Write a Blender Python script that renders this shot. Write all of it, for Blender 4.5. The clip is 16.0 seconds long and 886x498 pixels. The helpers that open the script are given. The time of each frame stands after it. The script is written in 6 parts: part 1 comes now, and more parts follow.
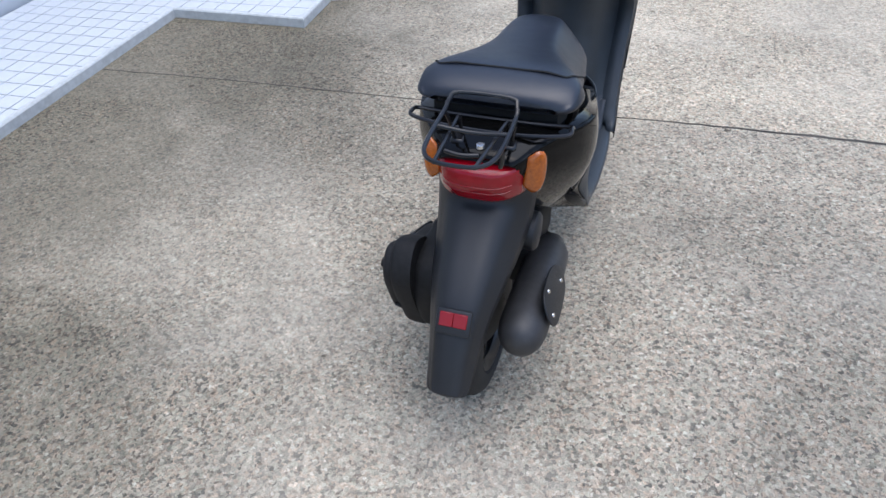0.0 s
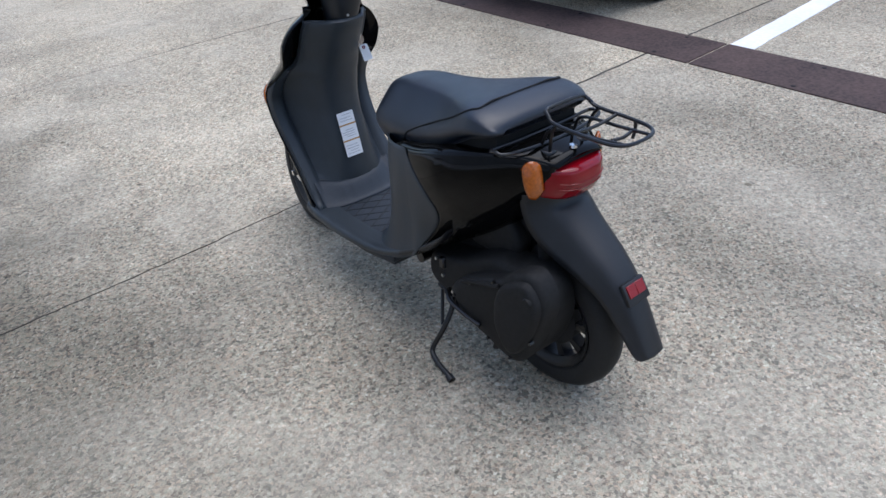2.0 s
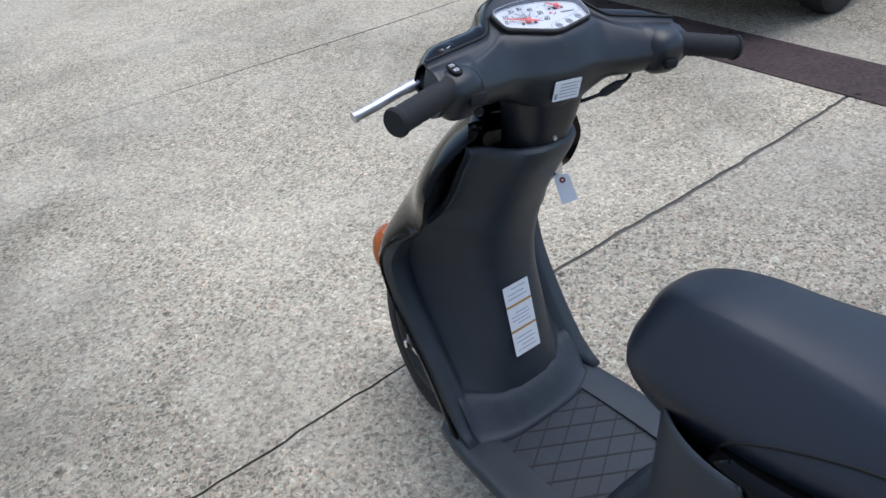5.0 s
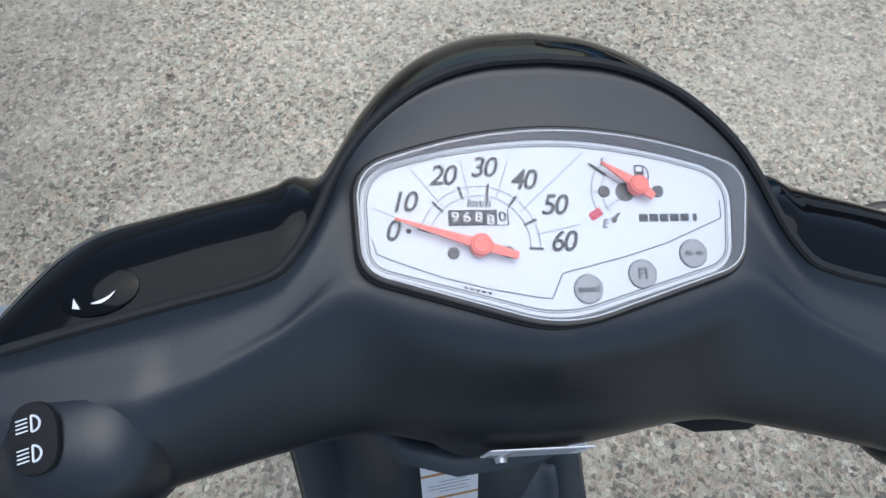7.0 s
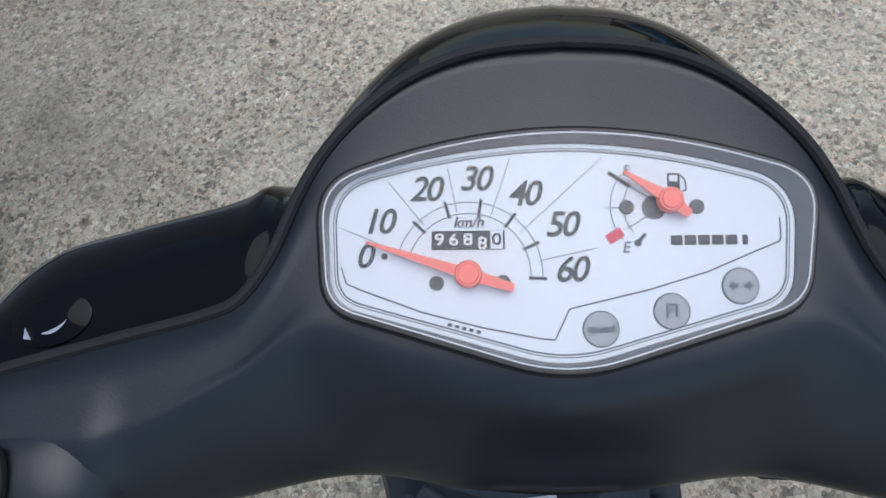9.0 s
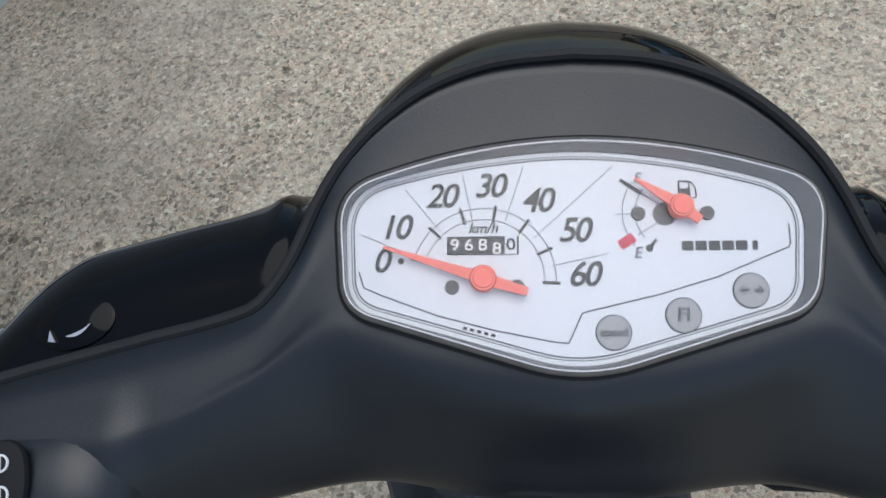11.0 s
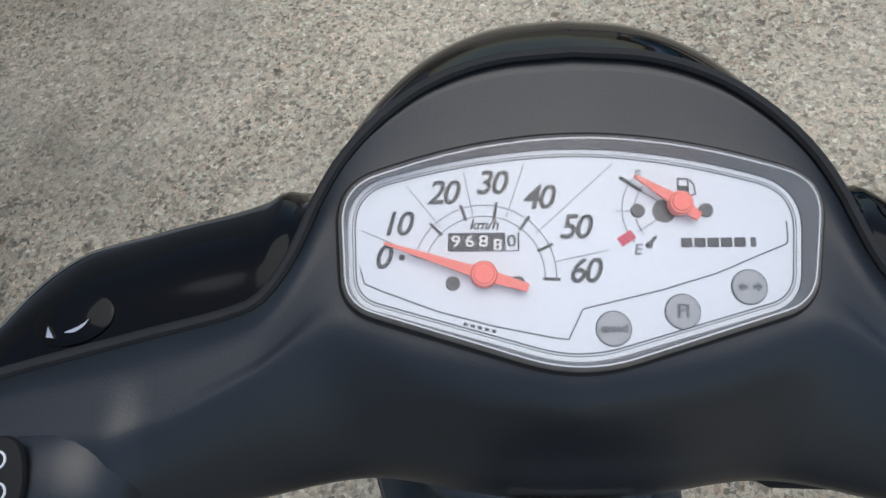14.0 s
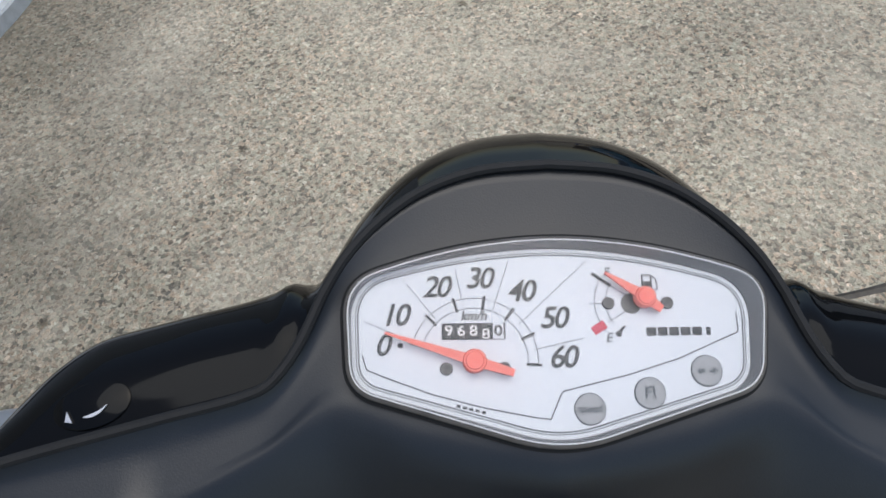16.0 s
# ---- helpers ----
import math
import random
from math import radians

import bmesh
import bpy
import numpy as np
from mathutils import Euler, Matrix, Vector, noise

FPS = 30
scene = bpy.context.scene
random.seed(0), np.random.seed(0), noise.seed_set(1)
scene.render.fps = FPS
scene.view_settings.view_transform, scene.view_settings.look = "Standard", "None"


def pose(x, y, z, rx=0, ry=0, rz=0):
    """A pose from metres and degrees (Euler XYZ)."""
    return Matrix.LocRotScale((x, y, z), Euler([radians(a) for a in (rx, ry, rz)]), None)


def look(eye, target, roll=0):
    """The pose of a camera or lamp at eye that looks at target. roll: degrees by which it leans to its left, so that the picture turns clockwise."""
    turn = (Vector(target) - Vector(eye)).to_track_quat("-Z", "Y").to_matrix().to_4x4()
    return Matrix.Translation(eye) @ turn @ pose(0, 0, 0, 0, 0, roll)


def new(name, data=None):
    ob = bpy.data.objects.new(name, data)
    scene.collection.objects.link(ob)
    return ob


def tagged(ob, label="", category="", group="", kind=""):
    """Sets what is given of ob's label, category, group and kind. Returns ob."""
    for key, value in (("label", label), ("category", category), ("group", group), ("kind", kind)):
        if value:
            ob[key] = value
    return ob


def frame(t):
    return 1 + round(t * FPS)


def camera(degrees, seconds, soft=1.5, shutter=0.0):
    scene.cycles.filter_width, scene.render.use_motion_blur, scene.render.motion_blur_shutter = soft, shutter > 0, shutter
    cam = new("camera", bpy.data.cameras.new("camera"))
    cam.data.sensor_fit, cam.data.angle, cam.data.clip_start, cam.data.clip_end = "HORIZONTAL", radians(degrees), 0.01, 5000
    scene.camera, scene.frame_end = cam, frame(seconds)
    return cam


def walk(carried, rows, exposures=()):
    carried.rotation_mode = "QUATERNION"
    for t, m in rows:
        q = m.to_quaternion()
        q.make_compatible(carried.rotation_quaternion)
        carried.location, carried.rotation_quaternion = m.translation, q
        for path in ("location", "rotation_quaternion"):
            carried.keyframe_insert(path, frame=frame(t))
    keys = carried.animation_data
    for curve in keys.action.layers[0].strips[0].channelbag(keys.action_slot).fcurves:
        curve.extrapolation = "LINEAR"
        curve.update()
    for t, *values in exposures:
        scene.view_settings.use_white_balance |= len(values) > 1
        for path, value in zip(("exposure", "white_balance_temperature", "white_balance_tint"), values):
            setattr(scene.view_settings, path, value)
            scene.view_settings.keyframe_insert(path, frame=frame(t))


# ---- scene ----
cam = camera(63.1, 16.0)
EXPOSURES = [(0, 0.04, 6340, 13), (0.5, 0.1, 6330, 13), (1, -0.07, 6350, 12), (1.5, -0.18, 6330, 12), (3.5, -0.12, 6340, 12), (4.5, -0.17, 6340, 11), (5.2, -0.18, 6330, 10), (7.3, -0.42, 6300, 8), (8.5, -0.58, 6330, 8), (11, -0.63, 6750, 8), (14.5, -0.63, 6800, 8), (16, -0.60, 6930, 9)]
PATH = [
    (0, (0.325, -1.069, 1.364), (-0.187, 0.384, 0.089), -4.0),
    (0.5, (-0.049, -1.131, 1.298), (-0.095, 0.461, 0.089), -3.7),
    (1, (-0.419, -1.093, 1.311), (-0.059, 0.48, 0.129), -3.3),
    (1.5, (-0.815, -1.042, 1.317), (-0.084, 0.403, 0.143), -4.8),
    (2, (-1.076, -0.849, 1.326), (-0.026, 0.453, 0.228), -4.5),
    (2.5, (-1.319, -0.676, 1.327), (0.016, 0.385, 0.281), -4.6),
    (3, (-1.449, -0.583, 1.334), (-0.132, 0.57, 0.366), -5.3),
    (3.3, (-1.455, -0.565, 1.334), (-0.086, 0.566, 0.415), -3.6),
    (3.5, (-1.419, -0.525, 1.317), (-0.039, 0.602, 0.408), -2.8),
    (4, (-1.174, -0.349, 1.295), (0.024, 0.88, 0.268), -6.3),
    (4.5, (-0.927, -0.089, 1.256), (0.122, 1.199, 0.141), -5.6),
    (5, (-0.651, 0.215, 1.258), (0.313, 1.548, 0.12), -5.6),
    (5.2, (-0.52, 0.326, 1.249), (0.411, 1.683, 0.112), -3.7),
    (7.3, (-0.001, 0.786, 1.169), (0.114, 1.743, -0.584), -3.9),
    (7.5, (0.008, 0.784, 1.164), (0.054, 1.748, -0.588), -7.2),
    (8, (0.021, 0.803, 1.152), (-0.024, 1.743, -0.612), -11.9),
    (8.5, (0.034, 0.813, 1.149), (-0.068, 1.742, -0.62), -15.7),
    (10.8, (0.032, 0.805, 1.148), (-0.096, 1.803, -0.581), -17.2),
    (11, (0.031, 0.804, 1.15), (-0.098, 1.809, -0.575), -16.8),
    (11.5, (0.03, 0.801, 1.151), (-0.08, 1.809, -0.573), -15.4),
    (12, (0.033, 0.802, 1.148), (-0.074, 1.804, -0.579), -15.7),
    (12.5, (0.032, 0.803, 1.147), (-0.076, 1.802, -0.582), -15.7),
    (13, (0.028, 0.807, 1.147), (-0.079, 1.801, -0.585), -15.8),
    (13.5, (0.028, 0.802, 1.15), (-0.069, 1.804, -0.578), -15.3),
    (14, (0.027, 0.802, 1.15), (-0.071, 1.812, -0.573), -15.1),
    (14.5, (0.025, 0.798, 1.153), (-0.074, 1.824, -0.561), -15.1),
    (15, (0.022, 0.794, 1.166), (-0.024, 1.847, -0.533), -12.4),
    (15.5, (0.01, 0.792, 1.178), (0.041, 1.916, -0.476), -8.2),
    (16, (0.016, 0.795, 1.179), (0.074, 1.949, -0.452), -8.0),
]
walk(cam, [(t, look(eye, target, roll)) for t, eye, target, roll in PATH], EXPOSURES)

# ---- world, sun, exposure ----
SUN_EL, SUN_ROT = 80.0, 98.0
world = bpy.data.worlds.new("sky")
scene.world = world
world.use_nodes = True
wn = world.node_tree.nodes
sky = wn.new("ShaderNodeTexSky")
sky.sky_type = "NISHITA"
sky.sun_disc = False
sky.sun_elevation = radians(SUN_EL)
sky.sun_rotation = radians(SUN_ROT)
sky.air_density, sky.dust_density, sky.ozone_density = 1.0, 1.5, 1.1
wn["Background"].inputs[1].default_value = 0.28
world.node_tree.links.new(sky.outputs[0], wn["Background"].inputs[0])
sun = new("sun", bpy.data.lights.new("sun", "SUN"))
sun.data.energy, sun.data.angle, sun.data.color = 2.1, radians(64), (0.95, 0.98, 1.0)
sun.matrix_world = pose(0, 0, 8, 90 - SUN_EL, 0, -SUN_ROT + 180)

# ---- materials ----


def mat(name, color, rough=0.5, metal=0.0, grain=0.0, grain_scale=200.0, bump=0.0, bump_scale=None, coat=0.0, wear=None, spec=0.5):
    """A plain surface with fine grain, larger patches of wear and a fine relief."""
    m = bpy.data.materials.new(name)
    m.use_nodes = True
    nt = m.node_tree
    b = nt.nodes["Principled BSDF"]
    b.inputs["Roughness"].default_value = rough
    b.inputs["Metallic"].default_value = metal
    b.inputs["Coat Weight"].default_value = coat
    b.inputs["Coat Roughness"].default_value = 0.03
    b.inputs["Specular IOR Level"].default_value = spec
    co = nt.nodes.new("ShaderNodeTexCoord")
    base = (*color, 1)
    if grain or wear:
        n1 = nt.nodes.new("ShaderNodeTexNoise")
        n1.inputs["Scale"].default_value, n1.inputs["Detail"].default_value = grain_scale, 4
        n2 = nt.nodes.new("ShaderNodeTexNoise")
        n2.inputs["Scale"].default_value, n2.inputs["Detail"].default_value = grain_scale / 22, 5
        nt.links.new(co.outputs["Object"], n1.inputs["Vector"])
        nt.links.new(co.outputs["Object"], n2.inputs["Vector"])
        mul = nt.nodes.new("ShaderNodeMath")
        mul.operation = "MULTIPLY_ADD"
        mul.inputs[1].default_value, mul.inputs[2].default_value = 0.5, 0.0
        nt.links.new(n1.outputs["Fac"], mul.inputs[0])
        add = nt.nodes.new("ShaderNodeMath")
        add.operation = "MULTIPLY_ADD"
        add.inputs[1].default_value = 0.5
        nt.links.new(n2.outputs["Fac"], add.inputs[0])
        nt.links.new(mul.outputs[0], add.inputs[2])
        ramp = nt.nodes.new("ShaderNodeMapRange")
        ramp.inputs["From Min"].default_value, ramp.inputs["From Max"].default_value = 0.32, 0.68
        nt.links.new(add.outputs[0], ramp.inputs["Value"])
        mix = nt.nodes.new("ShaderNodeMix")
        mix.data_type = "RGBA"
        lo = tuple(max(0.0, c * (1 - grain)) for c in color)
        hi = wear or tuple(min(1.0, c * (1 + grain)) for c in color)
        mix.inputs["A"].default_value, mix.inputs["B"].default_value = (*lo, 1), (*hi, 1)
        nt.links.new(ramp.outputs[0], mix.inputs["Factor"])
        nt.links.new(mix.outputs["Result"], b.inputs["Base Color"])
        rr = nt.nodes.new("ShaderNodeMapRange")
        rr.inputs["To Min"].default_value, rr.inputs["To Max"].default_value = max(0.02, rough * 0.85), min(1, rough * 1.18)
        nt.links.new(n2.outputs["Fac"], rr.inputs["Value"])
        nt.links.new(rr.outputs[0], b.inputs["Roughness"])
    else:
        b.inputs["Base Color"].default_value = base
    if bump:
        nb = nt.nodes.new("ShaderNodeTexNoise")
        nb.inputs["Scale"].default_value, nb.inputs["Detail"].default_value = bump_scale or grain_scale, 3
        nt.links.new(co.outputs["Object"], nb.inputs["Vector"])
        bn = nt.nodes.new("ShaderNodeBump")
        bn.inputs["Strength"].default_value, bn.inputs["Distance"].default_value = bump, 0.0006
        nt.links.new(nb.outputs["Fac"], bn.inputs["Height"])
        nt.links.new(bn.outputs[0], b.inputs["Normal"])
    return m


def concrete(name, tone=1.0):
    """Exposed-aggregate concrete: small stones of mixed colour in grey cement, with wide stains."""
    m = bpy.data.materials.new(name)
    m.use_nodes = True
    nt = m.node_tree
    b = nt.nodes["Principled BSDF"]
    b.inputs["Roughness"].default_value = 0.85
    b.inputs["Specular IOR Level"].default_value = 0.25
    co = nt.nodes.new("ShaderNodeTexCoord")

    def noise_tex(scale, detail, dist=0.0):
        n = nt.nodes.new("ShaderNodeTexNoise")
        n.inputs["Scale"].default_value, n.inputs["Detail"].default_value, n.inputs["Distortion"].default_value = scale, detail, dist
        nt.links.new(co.outputs["Object"], n.inputs["Vector"])
        return n

    def ramp(src, stops):
        r = nt.nodes.new("ShaderNodeValToRGB")
        e = r.color_ramp.elements
        e[0].position, e[0].color = stops[0][0], (*stops[0][1], 1)
        e[1].position, e[1].color = stops[-1][0], (*stops[-1][1], 1)
        for p, c in stops[1:-1]:
            e.new(p).color = (*c, 1)
        nt.links.new(src, r.inputs[0])
        return r.outputs[0]

    def mix(kind, fac, a, c):
        x = nt.nodes.new("ShaderNodeMix")
        x.data_type, x.blend_type = "RGBA", kind
        for sock, v in ((x.inputs["Factor"], fac), (x.inputs["A"], a), (x.inputs["B"], c)):
            if isinstance(v, (int, float)):
                sock.default_value = v
            elif isinstance(v, tuple):
                sock.default_value = (*v, 1)
            else:
                nt.links.new(v, sock)
        return x.outputs["Result"]

    warp = noise_tex(95, 3)
    vec = nt.nodes.new("ShaderNodeVectorMath")
    vec.operation = "MULTIPLY_ADD"
    vec.inputs[1].default_value = (0.012, 0.012, 0.012)
    nt.links.new(warp.outputs["Color"], vec.inputs[0])
    nt.links.new(co.outputs["Object"], vec.inputs[2])
    vor = nt.nodes.new("ShaderNodeTexVoronoi")
    vor.inputs["Scale"].default_value = 128
    nt.links.new(vec.outputs[0], vor.inputs["Vector"])
    vor2 = nt.nodes.new("ShaderNodeTexVoronoi")
    vor2.inputs["Scale"].default_value = 260
    nt.links.new(vec.outputs[0], vor2.inputs["Vector"])
    sep = nt.nodes.new("ShaderNodeSeparateColor")
    nt.links.new(vor.outputs["Color"], sep.inputs[0])
    sep2 = nt.nodes.new("ShaderNodeSeparateColor")
    nt.links.new(vor2.outputs["Color"], sep2.inputs[0])
    t = tone
    stones = ramp(sep.outputs[0], [(0.0, (0.075 * t, 0.066 * t, 0.056 * t)), (0.14, (0.225 * t, 0.197 * t, 0.157 * t)), (0.40, (0.428 * t, 0.380 * t, 0.301 * t)), (0.72, (0.503 * t, 0.435 * t, 0.336 * t)), (0.92, (0.568 * t, 0.510 * t, 0.412 * t)), (1.0, (0.750 * t, 0.685 * t, 0.572 * t))])
    fine = ramp(sep2.outputs[1], [(0.0, (0.55, 0.54, 0.52)), (0.3, (0.92, 0.92, 0.9)), (1.0, (1.1, 1.08, 1.05))])
    stones = mix("MIX", 0.24, stones, (0.415 * t, 0.395 * t, 0.35 * t))
    hue = ramp(sep.outputs[2], [(0.0, (1.10, 0.97, 0.90)), (0.5, (1.0, 1.0, 1.0)), (1.0, (0.94, 1.0, 0.97))])
    col = mix("MULTIPLY", 0.9, mix("MULTIPLY", 1.0, stones, hue), fine)
    sand = noise_tex(330, 4)
    col = mix("MULTIPLY", 0.65, col, ramp(sand.outputs["Fac"], [(0.30, (0.56, 0.55, 0.53)), (0.47, (0.97, 0.97, 0.96)), (0.55, (1.05, 1.05, 1.04)), (0.70, (1.42, 1.40, 1.36))]))
    cement = mix("MIX", 0.34, col, (0.500 * t, 0.456 * t, 0.374 * t))
    worn = nt.nodes.new("ShaderNodeMapRange")
    wn_ = noise_tex(1.3, 6, 0.6)
    worn.inputs["From Min"].default_value, worn.inputs["From Max"].default_value = 0.45, 0.61
    nt.links.new(wn_.outputs["Fac"], worn.inputs["Value"])
    col = mix("MIX", worn.outputs[0], col, cement)
    big = noise_tex(0.55, 5, 0.8)
    stain = ramp(big.outputs["Fac"], [(0.30, (0.62, 0.625, 0.62)), (0.45, (0.92, 0.92, 0.915)), (0.56, (1.06, 1.055, 1.04)), (0.72, (1.32, 1.30, 1.27))])
    col = mix("MULTIPLY", 1.0, col, stain)
    mid = noise_tex(9, 5)
    blot = ramp(mid.outputs["Fac"], [(0.3, (0.86, 0.86, 0.86)), (0.6, (1.02, 1.02, 1.02)), (0.75, (1.1, 1.1, 1.1))])
    col = mix("MULTIPLY", 0.8, col, blot)
    clump = noise_tex(48, 3, 0.4)
    lumps = ramp(clump.outputs["Fac"], [(0.34, (0.60, 0.585, 0.56)), (0.46, (0.95, 0.95, 0.94)), (0.58, (1.06, 1.06, 1.05)), (0.70, (1.26, 1.25, 1.22))])
    col = mix("MULTIPLY", 0.5, col, lumps)
    # sparse dark pits and spots of dirt
    pits = nt.nodes.new("ShaderNodeTexVoronoi")
    pits.inputs["Scale"].default_value = 4.6
    nt.links.new(vec.outputs[0], pits.inputs["Vector"])
    edge = noise_tex(70, 3)
    pm = nt.nodes.new("ShaderNodeMath")
    pm.operation = "MULTIPLY_ADD"
    pm.inputs[1].default_value = -0.06
    nt.links.new(edge.outputs["Fac"], pm.inputs[0])
    nt.links.new(pits.outputs["Distance"], pm.inputs[2])
    pr = ramp(pm.outputs[0], [(0.0, (0.36, 0.35, 0.33)), (0.018, (0.45, 0.44, 0.42)), (0.034, (1.0, 1.0, 1.0))])
    col = mix("MULTIPLY", 0.9, col, pr)
    # ground turns darker towards the porch step, with an uneven edge
    xyz = nt.nodes.new("ShaderNodeSeparateXYZ")
    nt.links.new(co.outputs["Object"], xyz.inputs[0])
    dn = noise_tex(1.6, 5, 0.5)
    da = nt.nodes.new("ShaderNodeMath")
    da.operation = "MULTIPLY_ADD"
    da.inputs[1].default_value = 1.6
    nt.links.new(dn.outputs["Fac"], da.inputs[0])
    nt.links.new(xyz.outputs[0], da.inputs[2])
    dm = nt.nodes.new("ShaderNodeMapRange")
    dm.inputs["From Min"].default_value, dm.inputs["From Max"].default_value = 0.5, -0.55
    nt.links.new(da.outputs[0], dm.inputs["Value"])
    toned = mix("MULTIPLY", dm.outputs[0], col, (0.42, 0.42, 0.40))
    # paler beyond the joint at y 1.35, away from the porch
    past_joint = nt.nodes.new("ShaderNodeMapRange")
    past_joint.inputs["From Min"].default_value, past_joint.inputs["From Max"].default_value = 1.345, 1.36
    nt.links.new(xyz.outputs[1], past_joint.inputs["Value"])
    aside = nt.nodes.new("ShaderNodeMapRange")
    aside.inputs["From Min"].default_value, aside.inputs["From Max"].default_value = 0.1, 1.1
    nt.links.new(da.outputs[0], aside.inputs["Value"])
    pale = nt.nodes.new("ShaderNodeMath")
    pale.operation = "MULTIPLY"
    nt.links.new(past_joint.outputs[0], pale.inputs[0])
    nt.links.new(aside.outputs[0], pale.inputs[1])
    slab = mix("MIX", pale.outputs[0], (0.94, 0.94, 0.94), (1.12, 1.11, 1.09))
    toned = mix("MULTIPLY", 1.0, toned, slab)
    nt.links.new(toned, b.inputs["Base Color"])
    bn = nt.nodes.new("ShaderNodeBump")
    bn.inputs["Strength"].default_value, bn.inputs["Distance"].default_value = 0.4, 0.0015
    nt.links.new(vor.outputs["Distance"], bn.inputs["Height"])
    bn.invert = True
    nt.links.new(bn.outputs[0], b.inputs["Normal"])
    return m


def clear(name, tint=(1, 1, 1)):
    """A thin clear cover: see-through, with gloss by Fresnel."""
    m = bpy.data.materials.new(name)
    m.use_nodes = True
    nt = m.node_tree
    nt.nodes.remove(nt.nodes["Principled BSDF"])
    tr, gl, mx, fr = (nt.nodes.new("ShaderNode" + n) for n in ("BsdfTransparent", "BsdfGlossy", "MixShader", "Fresnel"))
    tr.inputs[0].default_value = (*tint, 1)
    gl.inputs["Roughness"].default_value = 0.03
    fr.inputs[0].default_value = 1.45
    nt.links.new(fr.outputs[0], mx.inputs[0])
    nt.links.new(tr.outputs[0], mx.inputs[1])
    nt.links.new(gl.outputs[0], mx.inputs[2])
    nt.links.new(mx.outputs[0], nt.nodes["Material Output"].inputs[0])
    return m


M_GROUND = concrete("exposed_aggregate_concrete")
M_JOINT = mat("joint_filler", (0.11, 0.10, 0.085), 0.9, grain=0.4, grain_scale=80)
# handlebar plastic: darker base holds shade that falls over the dash
M_GREY = mat("charcoal_plastic", (0.0085, 0.0110, 0.0142), 0.37, grain=0.12, grain_scale=900, bump=0.10, bump_scale=1500, spec=0.6)
# much the same plastic, weathered, with a lighter base for its brighter light
M_SHIELD = mat("weathered_lit_charcoal_plastic", (0.0265, 0.0340, 0.0410), 0.46, grain=0.22, grain_scale=420, bump=0.25, bump_scale=1300, spec=0.5)
M_FENDER = mat("weathered_black_plastic", (0.0095, 0.0105, 0.0125), 0.46, grain=0.25, grain_scale=500, bump=0.35, bump_scale=1200)
M_FLOOR = mat("scuffed_charcoal_plastic", (0.027, 0.034, 0.044), 0.55, grain=0.3, grain_scale=260, bump=0.4, bump_scale=1200)
M_BLACK = mat("gloss_black_paint", (0.003, 0.003, 0.003), 0.06, spec=0.17, grain=0.1, grain_scale=60)
M_SEAT = mat("black_vinyl", (0.0080, 0.0120, 0.0205), 0.38, grain=0.12, grain_scale=700, bump=0.4, bump_scale=900, spec=0.62)
M_RUBBER = mat("rubber", (0.011, 0.011, 0.011), 0.75, grain=0.3, grain_scale=120, bump=0.4, bump_scale=300)
M_TUBE = mat("black_enamel_tube", (0.008, 0.008, 0.009), 0.28, grain=0.2, grain_scale=150)
M_ENGINE = mat("dusty_engine_casting", (0.0100, 0.0100, 0.0102), 0.68, grain=0.5, grain_scale=90, bump=0.4, bump_scale=300, spec=0.3)
M_MUFFLER = mat("heat_dulled_muffler", (0.028, 0.028, 0.029), 0.5, grain=0.35, grain_scale=60)
M_RED = mat("red_lens", (0.24, 0.002, 0.008), 0.12, coat=0.0, grain=0.15, grain_scale=60)
M_REFLECT = mat("red_reflector", (0.24, 0.003, 0.006), 0.22, coat=0.1, bump=1.0, bump_scale=500)
M_AMBER = mat("amber_lens", (0.38, 0.088, 0.005), 0.14, coat=0.5, grain=0.45, grain_scale=160, bump=0.5, bump_scale=200)
M_SILVER = mat("cast_alloy", (0.62, 0.62, 0.63), 0.32, metal=1.0, grain=0.12, grain_scale=120)
M_CHROME = mat("chrome", (0.75, 0.75, 0.75), 0.12, metal=1.0)
M_PAPER = mat("white_paper", (0.78, 0.79, 0.80), 0.5, grain=0.03, grain_scale=90)
M_INK = mat("grey_print", (0.30, 0.31, 0.33), 0.6)
M_BROWN = mat("orange_brown_print", (0.45, 0.24, 0.07), 0.6)
M_MAROON = mat("maroon_dot", (0.22, 0.02, 0.03), 0.6)
# near-black for black parts, and for shade in openings drawn as solids
M_DARK = mat("black_part_and_recess_shade", (0.004, 0.004, 0.004), 0.8)
M_GROOVE = mat("dark_groove", (0.011, 0.012, 0.014), 0.6)
M_FACE = mat("dial_white", (0.73, 0.77, 0.83), 0.4, grain=0.02, grain_scale=60)
M_DIALINK = mat("dial_ink", (0.035, 0.045, 0.055), 0.5)
M_DIALLINE = mat("dial_line", (0.10, 0.12, 0.14), 0.5)
M_NEEDLE = mat("coral_needle", (0.88, 0.20, 0.17), 0.4)
M_DIALRED = mat("dial_red", (0.62, 0.05, 0.11), 0.5)
M_LAMPGREY = mat("grey_indicator", (0.36, 0.375, 0.40), 0.45, grain=0.06, grain_scale=300)
M_SCREW = mat("dark_screw_and_shadow", (0.075, 0.08, 0.09), 0.4, grain=0.2, grain_scale=300)
M_BEZEL = mat("smoky_clear_rim", (0.13, 0.143, 0.165), 0.28, coat=0.3, grain=0.08, grain_scale=90)
M_RIMEDGE = mat("clear_rim_edge", (0.115, 0.105, 0.095), 0.25, grain=0.3, grain_scale=160)
M_COVER = clear("dial_cover")
